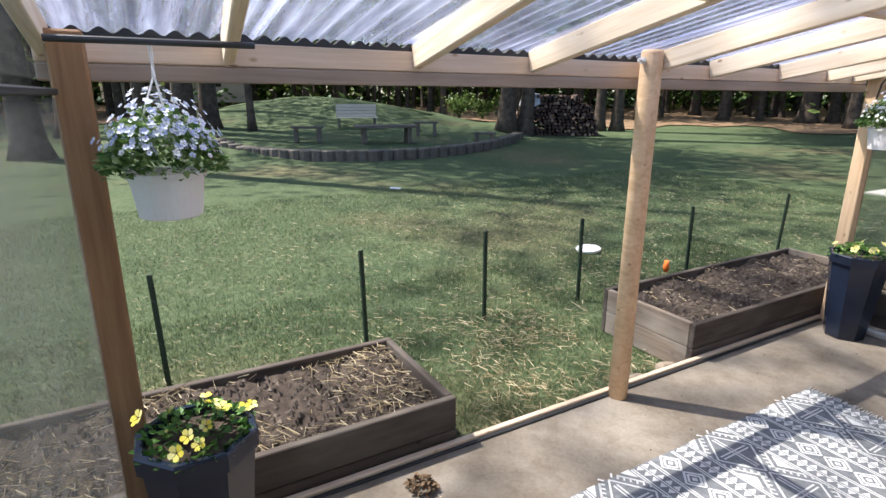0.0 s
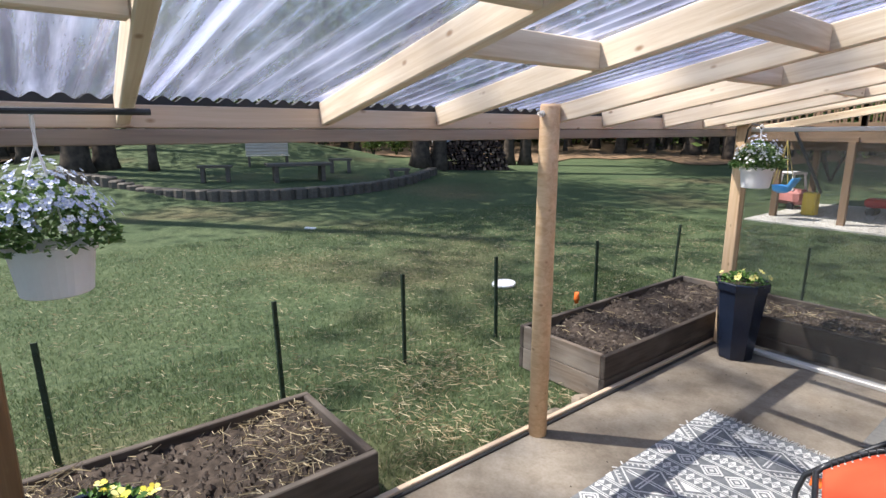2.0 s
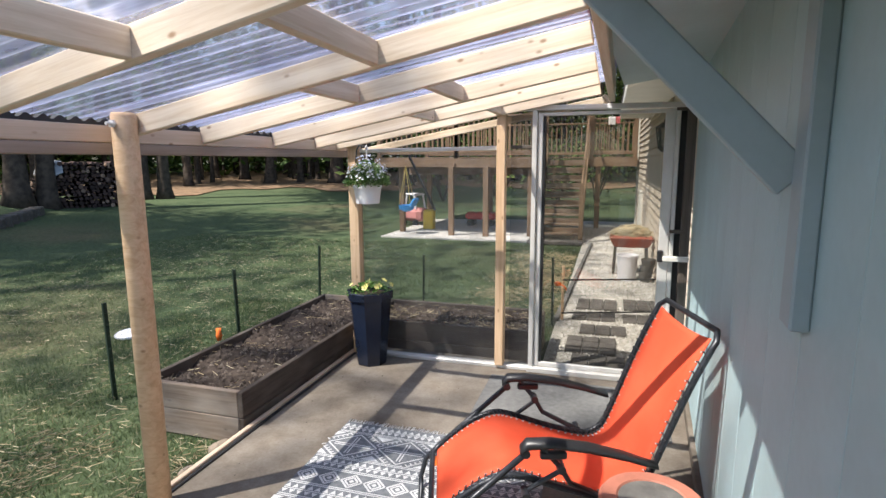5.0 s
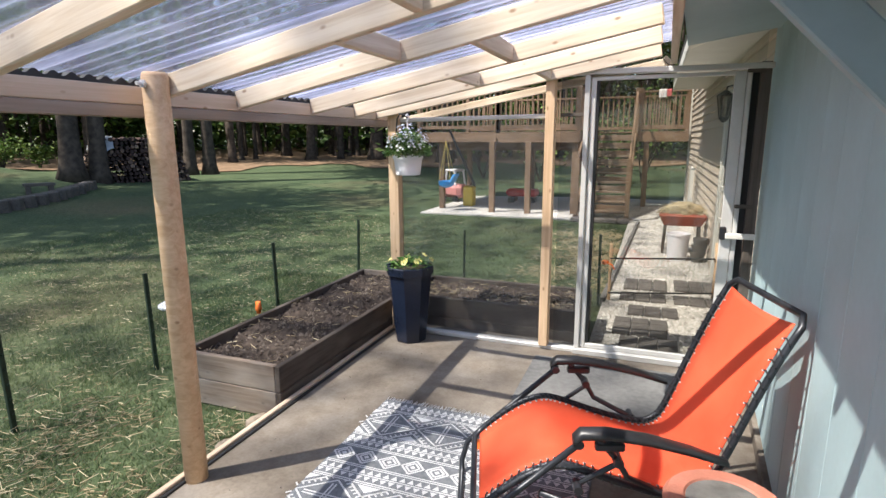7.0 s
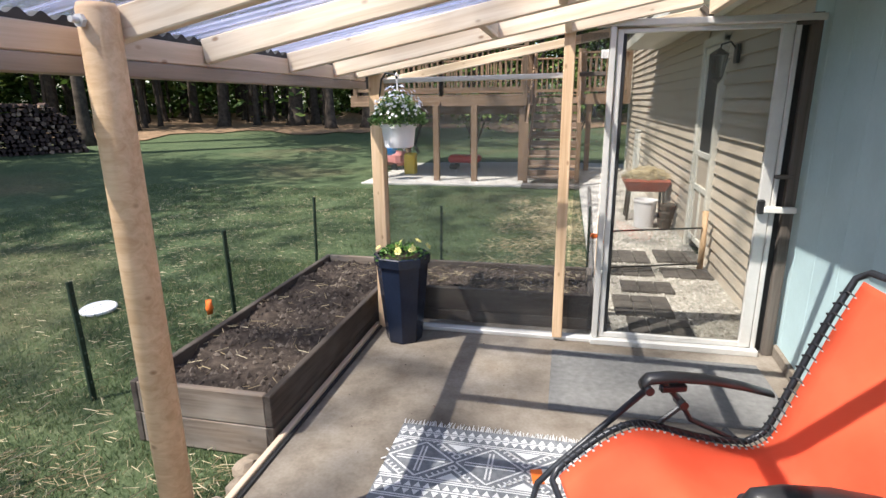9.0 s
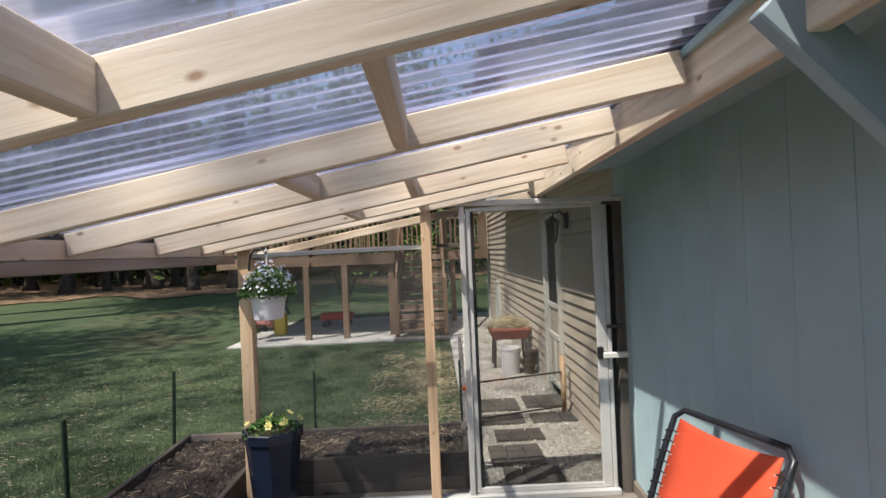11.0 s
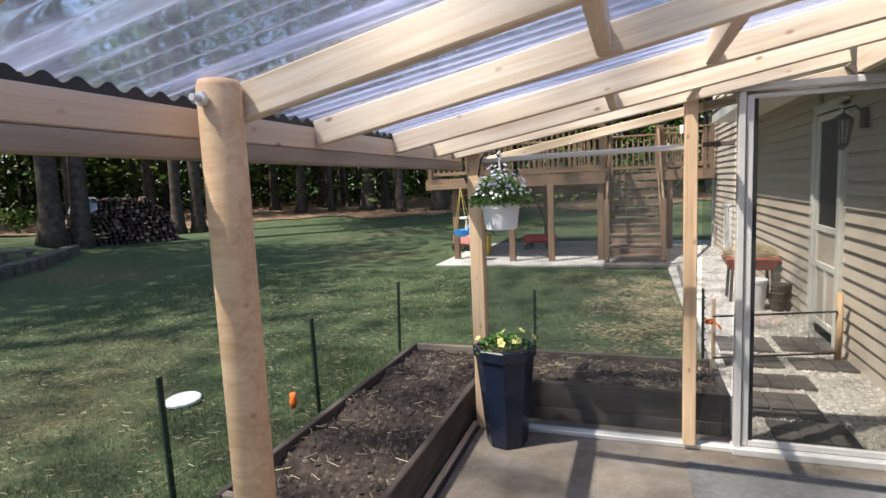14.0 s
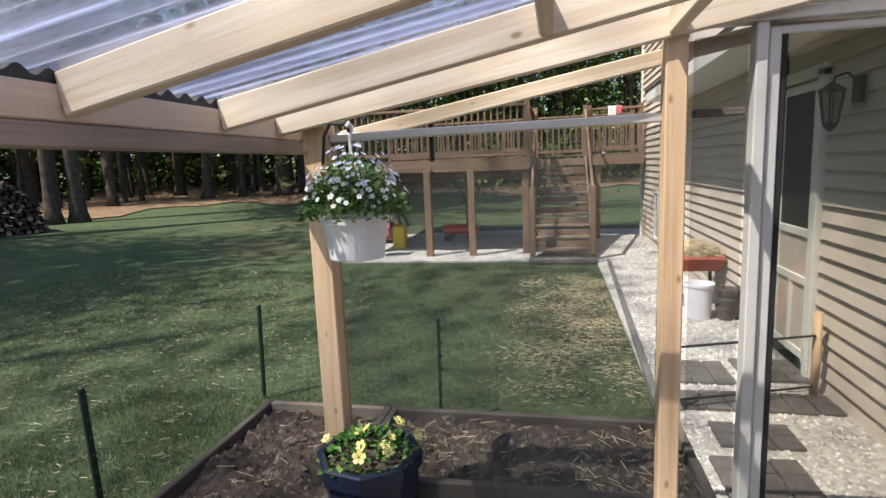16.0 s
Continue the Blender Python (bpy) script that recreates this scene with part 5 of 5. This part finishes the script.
stairs = thing("deck_stairs", "wooden open stairs with railing posts up to the deck", "stairs")
NR = 9
for k in range(NR):
    z, y = GROUND + (k + 1) * (DZ - GROUND) / (NR + 1), 9.75 + k * 0.265
    b = bmesh.new()
    bm_box(b, (0.96, 0.27, 0.035), bevel=0.004)
    part("tread", b, M_STAIR, stairs, m=pose(0.945, y + 0.12, z))
    b = bmesh.new()
    bm_box(b, (0.94, 0.02, 0.10), bevel=0.003)
    part("riser", b, M_STAIR, stairs, m=pose(0.945, y + 0.25, z + 0.07))
for x in (0.445, 1.445):
    bar("stringer", (x, 9.7, GROUND + 0.05), (x, 12.2, DZ - 0.05), 0.2, 0.04, M_DECK, stairs)
    bar("newel_post", (x, 9.72, GROUND), (x, 9.72, 1.15), 0.09, 0.09, M_DECK, stairs, up=(1, 0, 0))
    bar("newel_post", (x, 12.1, DZ - 0.2), (x, 12.1, DZ + 1.0), 0.09, 0.09, M_DECK, stairs, up=(1, 0, 0))
    bar("hand_rail", (x, 9.72, 1.08), (x, 12.1, DZ + 0.9), 0.09, 0.04, M_DECK, stairs)
step = thing("stone_step", "low brick step at the foot of the stairs", "step")
b = bmesh.new()
for k in range(5):
    bm_box(b, (0.22, 0.28, 0.07), (0.50 + k * 0.225, 9.5, GROUND + 0.05), 0.008)
part("bricks", b, M_PAVER, step)

# swing, toy car, toys under the deck
swing = thing("toddler_swing", "blue toddler swing on yellow ropes under a beam", "swing")
bar("cross_beam", (-3.3, 10.22, 1.52), (-1.4, 10.22, 1.52), 0.09, 0.06, M_DECK, swing)
for dx in (-0.14, 0.14):
    b = bmesh.new()
    bm_tube(b, [(-2.55, 10.1, 1.5), (-2.55 + dx, 10.0, 0.62)], 0.008, 6)
    bm_tube(b, [(-2.55, 10.1, 1.5), (-2.55 + dx, 10.25, 0.72)], 0.008, 6)
    part("rope", b, M_ROPE, swing)
b = bmesh.new()
bm_lathe(b, [(0.08, 0.45), (0.17, 0.5), (0.19, 0.6), (0.17, 0.6), (0.14, 0.52), (0.02, 0.5)], 16, (-2.55, 10.12, 0))
bm_box(b, (0.06, 0.34, 0.22), m=Matrix.Translation((-2.36, 10.12, 0.66)) @ Euler((0, 0.5, 0)).to_matrix().to_4x4(), bevel=0.02)
part("seat", b, M_BLUEPLASTIC, swing)

car = thing("toy_car", "faded red ride-in toy car with white roof posts", "toy car", pose(-3.05, 12.1, GROUND, 0, 0, -30))
b = bmesh.new()
bm_box(b, (0.75, 0.42, 0.36), (0, 0, 0.3), 0.09)
part("body", b, M_PINKPLASTIC, car)
b = bmesh.new()
for x in (-0.22, 0.22):
    for y_ in (-0.17, 0.17):
        bm_tube(b, [(x, y_, 0.45), (x * 0.7, y_ * 0.9, 0.82)], 0.025, 8)
bm_box(b, (0.42, 0.38, 0.05), (0, 0, 0.84), 0.02)
part("roof", b, M_WHITEPOT, car, "pale plastic roof")
for x in (-0.24, 0.24):
    for y_ in (-0.2, 0.2):
        b = bmesh.new()
        bm_tube(b, [(x, y_ - 0.03, 0.09), (x, y_ + 0.03, 0.09)], 0.09, 16)
        part("wheel", b, M_BLACK, car)
wag = thing("toy_wagon", "red plastic toy wagon on the gravel under the deck", "toy wagon", pose(-1.25, 12.3, GROUND))
b = bmesh.new()
bm_box(b, (0.8, 0.4, 0.18), (0, 0, 0.28), 0.05)
part("tub", b, M_REDPLASTIC, wag)
for x in (-0.26, 0.26):
    b = bmesh.new()
    bm_tube(b, [(x, -0.2, 0.09), (x, 0.2, 0.09)], 0.09, 14)
    part("wheel", b, M_BLACK, wag)
ybox = thing("toy_bin", "yellow plastic toy bin under the deck", "toy bin", pose(-2.35, 11.2, GROUND))
b = bmesh.new()
bm_box(b, (0.26, 0.26, 0.5), (0, 0, 0.26), 0.03)
part("bin", b, M_YELLOWPLASTIC, ybox)
slide = thing("black_pole", "dark slanting pole beside the deck", "pole")
b = bmesh.new()
bm_tube(b, [(-2.4, 9.9, 1.75), (-1.85, 10.1, 0.5)], 0.03, 8)
part("pole", b, M_BLACK, slide)
for x, wd, hg, mt, lb_ in ((1.98, 0.16, 0.42, M_CLOTHWHITE, "white cloth hung over the deck railing"), (2.12, 0.10, 0.36, M_CLOTHRED, "faded red cloth hung over the deck railing")):
    rt = thing("towel", lb_, "cloth", group="cloths on the railing")
    cv, cf = [], []
    for j in range(13):
        for i in range(9):
            u, v = i / 8, j / 12
            over = math.pi * min(1.0, max(0.0, (v - 0.42) / 0.16))
            yy = 12.24 - 0.062 * math.cos(over) + 0.006 * math.sin(u * 11 + x)
            zz = DZ + 0.955 + 0.012 * math.sin(over) - hg * max(0.0, 0.42 - v, (v - 0.58) * 0.6)
            cv.append((x + wd * (u - 0.5), yy, zz))
    for j in range(12):
        for i in range(8):
            k = j * 9 + i
            cf.append((k, k + 1, k + 10, k + 9))
    raw("cloth", cv, cf, mt, True, rt)

# ---- fire pit ----
pit = thing("log_edging", "curved edging of upright weathered log stubs", "edging")
arc = []
for (xa, ya), (xb, yb) in zip(PIT_ARC, PIT_ARC[1:]):
    for k in range(4):
        arc.append((xa + (xb - xa) * k / 4, ya + (yb - ya) * k / 4))
b = bmesh.new()
bm_lathe(b, [(0.2, -0.25), (0.215, 0.0), (0.21, 0.27), (0.18, 0.30)], 10)
log_me = mesh_of("log", b, M_OLDWOOD)
for x, y in arc:
    piece("log", log_me, pit, pose(x + 0.1, y, ground_z(x + 1.2, y), rng.uniform(-3, 3), rng.uniform(-3, 3), rng.random() * 360))


def low_bench(x, y, rz, w, d, h, label, mat_used, name="log_bench"):
    t = thing(name, label, "bench", pose(x, y, ground_z(x, y), 0, 0, rz))
    plank("seat", w, d, 0.07, mat_used, t, pose(0, 0, h - 0.035, 90, 0, 0))
    for s in (-1, 1):
        b_ = bmesh.new()
        bm_box(b_, (0.12, d * 0.8, h - 0.07), (s * w * 0.36, 0, (h - 0.07) / 2), 0.01)
        part("leg", b_, mat_used, t)


low_bench(-14.9, 2.6, 70, 0.95, 0.35, 0.5, "dark weathered low wooden bench by the fire pit", M_OLDWOOD)
low_bench(-13.9, 4.75, 75, 1.9, 0.8, 0.55, "dark weathered low wooden table by the fire pit", M_OLDWOOD, "low_table")
low_bench(-15.4, 6.95, 60, 0.8, 0.35, 0.5, "dark weathered low wooden stool by the fire pit", M_OLDWOOD)
low_bench(-13.6, 8.2, 60, 0.7, 0.4, 0.35, "dark stump seat by the fire pit", M_OLDWOOD)
bx, by = -17.9, 5.35
bench = thing("garden_bench", "pale weathered slatted garden bench on the mound's foot", "bench", pose(bx, by, ground_z(bx, by) - 0.02, 0, 0, 74))
for k in range(4):
    plank("back_slat", 1.5, 0.1, 0.03, M_BENCH, bench, pose(0, 0.28, 0.5 + k * 0.115, -12, 0, 0))
for k in range(4):
    plank("seat_slat", 1.5, 0.09, 0.03, M_BENCH, bench, pose(0, -0.16 + k * 0.105, 0.42, 90, 0, 0))
for s in (-0.66, 0.66):
    for y_ in (-0.16, 0.2):
        bar("leg", (s, y_, 0), (s, y_, 0.42), 0.06, 0.06, M_OLDWOOD, bench, up=(1, 0, 0))

# ---- wood pile ----
wx, wy = -16.2, 13.3
pile = thing("wood_pile", "stacked split firewood under a silver tarp", "wood pile", pose(wx, wy, ground_z(wx, wy) - 0.03, 0, 0, 238))
pvs, pfs = [], []
r = random.Random(5)
for row in range(12):
    wdt = 1.85 - 0.03 * row - 0.011 * max(0, row - 4) ** 2
    nlog = int(wdt * 2 / 0.155)
    for k in range(nlog):
        x = -wdt + (k + 0.5 + r.uniform(-0.2, 0.2)) * 0.155 * 1.02
        z = 0.08 + row * 0.135 + r.uniform(-0.02, 0.02)
        rad = r.uniform(0.06, 0.09)
        off = r.uniform(-0.06, 0.06)
        n = r.choice((3, 4, 5))
        a0 = r.random() * 6.28
        q = len(pvs)
        for yy in (-0.6 + off, 0.6 + off):
            for i in range(n):
                pvs.append((x + rad * math.cos(a0 + i * math.tau / n), yy, z + rad * math.sin(a0 + i * math.tau / n)))
        pfs.append(tuple(q + i for i in range(n)))
        pfs.append(tuple(q + n + i for i in range(n - 1, -1, -1)))
        for i in range(n):
            pfs.append((q + i, q + (i + 1) % n, q + n + (i + 1) % n, q + n + i))
tagged(raw("firewood", pvs, pfs, M_LOG, parent=pile), kind="stuff")
tv, tf = [], []
for j in range(13):
    for i in range(15):
        u, v = i / 14, j / 12
        x, y = 0.62 + 0.75 * u, -0.72 + 1.44 * v
        z = 1.68 - 0.26 * u * u + 0.06 * noise.noise((u * 5, v * 5, 3)) - (3.4 + 2.0 * u) * max(0, abs(v - 0.5) - 0.38) ** 1.0 - 1.6 * max(0, u - 0.85)
        tv.append((x, y, z))
for j in range(12):
    for i in range(14):
        k = j * 15 + i
        tf.append((k, k + 1, k + 16, k + 15))
raw("tarp", tv, tf, M_TARP, True, pile)["label"] = "crumpled silver tarp"


# ---- trees ----
def trunk_mesh(bm, base, height, radius, r, limbs=5, low=0.35):
    """A tapered, slightly bent trunk with a flared foot and limbs; returns limb tips."""
    bx_, by_ = r.uniform(-0.04, 0.04), r.uniform(-0.04, 0.04)
    pts, rad = [], []
    for k, (f, q) in enumerate(((0.0, 1.75), (0.02, 1.25), (0.06, 1.0), (0.25, 0.9), (0.5, 0.72), (0.75, 0.45), (1.0, 0.12))):
        pts.append((base[0] + bx_ * f * height + 0.1 * math.sin(f * 7 + base[0]) * f, base[1] + by_ * f * height, base[2] - 0.08 + f * height))
        rad.append(radius * q)
    bm_tube(bm, pts, radius, 9, radii=rad)
    tips = []
    for k in range(limbs):
        f = r.uniform(low, 0.95)
        a = r.random() * 6.28
        s = Vector(pts[0]).lerp(Vector(pts[-1]), f)
        l = height * r.uniform(0.14, 0.26)
        e = s + Vector((math.cos(a) * l, math.sin(a) * l, l * r.uniform(0.3, 0.9)))
        bm_tube(bm, [s, s.lerp(e, 0.5) + Vector((0, 0, 0.1 * l)), e], 0.1, 6, radii=[radius * 0.35 * (1.1 - f), radius * 0.22 * (1.1 - f), 0.015])
        tips += [e, s.lerp(e, 0.6)]
    tips.append(Vector(pts[-1]))
    return tips


def leaves_at(vs, fs, tips, per, spread_, size, r):
    for c in tips:
        for _ in range(per):
            p = c + Vector((r.gauss(0, spread_), r.gauss(0, spread_), r.gauss(0, spread_ * 0.7)))
            a, b_, s = r.random() * 6.28, r.uniform(-1, 1), size * r.uniform(0.5, 1.4)
            u = Vector((math.cos(a), math.sin(a), b_ * 0.8)) * s
            w = Vector((-math.sin(a), math.cos(a), r.uniform(-0.8, 0.8))) * s * 0.6
            k = len(vs)
            vs += [tuple(p - u), tuple(p + w), tuple(p + u), tuple(p - w)]
            fs.append((k, k + 1, k + 2, k + 3))


TREES = [(-19.4, -0.4, 0.36), (-19.9, 0.45, 0.3), (-18.6, 1.7, 0.12), (-16.5, 11.2, 0.31), (-16.3, 12.0, 0.27), (-16.9, 16.7, 0.22), (-16.4, 17.3, 0.24),
         (-18.9, 28.7, 0.28), (-15.0, 30.3, 0.42), (-14.6, 32.2, 0.26), (-24.0, 33.0, 0.3), (-11.5, 27.5, 0.24), (-9.6, 28.6, 0.4), (-8.3, 30.0, 0.3), (-21.5, 24.5, 0.2), (-15.8, -4.4, 0.34), (-22.0, -4.0, 0.3), (-27.0, -1.5, 0.28)]
for i, (x, y, rad) in enumerate(TREES):
    r = random.Random(100 + i)
    t = thing("tree", "tall tree with grey-brown bark and thin spring leaves", "tree", pose(x, y, ground_z(x, y)), "trees")
    b = bmesh.new()
    tips = trunk_mesh(b, (0, 0, 0), 27.0 if i == 15 else r.uniform(21, 26), rad, r, 8 if i == 15 else 14, 0.78 if i == 15 else 0.5)
    part("trunk", b, M_BARK, t, smooth=True)
    vs, fs = [], []
    leaves_at(vs, fs, tips, 190, 1.2, 0.12, r)
    raw("crown", vs, fs, M_CROWN, parent=t)

# the wood behind
r = random.Random(9)
b = bmesh.new()
lv2, lf2 = [], []
count = 0
while count < 520:
    a = radians(r.uniform(-30, 128))
    d = 33 + 42 * r.random() ** 0.8
    x, y = 1 - d * math.cos(a), d * math.sin(a)
    if (x - MOUND[0]) ** 2 + (y - MOUND[1]) ** 2 < 90 or (x > 2 and y < 24):
        continue
    tips = trunk_mesh(b, (x, y, ground_z(x, y)), r.uniform(11, 19), r.uniform(0.09, 0.26), r, 3)
    leaves_at(lv2, lf2, [p for p in tips], 46, 1.7, 0.25, r)
    # undergrowth
    leaves_at(lv2, lf2, [Vector((x + r.gauss(0, 2), y + r.gauss(0, 2), ground_z(x, y) + r.uniform(0.3, 5.5)))], 34, 1.4, 0.24, r)
    count += 1
for _ in range(330):
    a, d = radians(r.uniform(-30, 128)), r.uniform(52, 84)
    x, y = 1 - d * math.cos(a), d * math.sin(a)
    if x > 2 and y < 24:
        continue
    leaves_at(lv2, lf2, [Vector((x, y, ground_z(x, y) + h)) for h in (0.8, 2.4, 4.2, 6.5)], 46, 1.7, 0.42, r)
wood = thing("woodland", "dense woodland of dark trunks with light green leaves", "woodland", kind="stuff")
part("trunks", b, M_BARK, wood, smooth=True)
raw("foliage", lv2, lf2, M_CROWN, parent=wood)
# shrubs at the wood's edge
for i, (x, y, h) in enumerate(((-24.0, 13.5, 1.3), (-25.5, 16.0, 1.0), (4.5, 19.0, 3.4), (-2.0, 18.5, 2.6), (1.5, 19.0, 3.4), (-4.5, 19.5, 3.0), (0.2, 17.5, 2.4))):
    r = random.Random(300 + i)
    t = thing("shrub", "leafy green shrub at the edge of the lawn", "shrub", pose(x, y, ground_z(x, y)), "shrubs")
    b = bmesh.new()
    tips = []
    for k in range(7):
        a, l = r.random() * 6.28, h * r.uniform(0.6, 1)
        e = Vector((math.cos(a) * l * 0.45, math.sin(a) * l * 0.45, l))
        bm_tube(b, [(0, 0, -0.05), e * 0.5 + Vector((0, 0, 0.1)), e], 0.02, 5, radii=[0.03, 0.02, 0.006])
        tips += [e, e * 0.6]
    part("stems", b, M_BARK, t)
    vs, fs = [], []
    leaves_at(vs, fs, tips, 60, h * 0.18, 0.07, r)
    raw("foliage", vs, fs, M_CROWN, parent=t)

# far house beyond the mound
fh = thing("far_house", "pale house with a grey roof beyond the wood", "house", pose(-47.0, 1.5, 1.0, 0, 0, 12))
b = bmesh.new()
bm_box(b, (6, 9, 3.2), (0, 0, 1.6))
part("wall", b, M_SIDING, fh)
b = bmesh.new()
vs = [b.verts.new(p) for p in ((-3.4, -4.9, 3.1), (3.4, -4.9, 3.1), (3.4, 4.9, 3.1), (-3.4, 4.9, 3.1), (0, -4.9, 5.0), (0, 4.9, 5.0))]
for f in ((0, 1, 4), (3, 5, 2), (0, 4, 5, 3), (1, 2, 5, 4), (0, 3, 2, 1)):
    b.faces.new([vs[k] for k in f])
part("roof", b, M_ROOFING, fh)
for y_ in (-2.5, 2.0):
    b = bmesh.new()
    bm_box(b, (0.08, 1.0, 1.1), (3.02, y_, 1.7))
    part("window", b, M_DARKGLASS, fh)
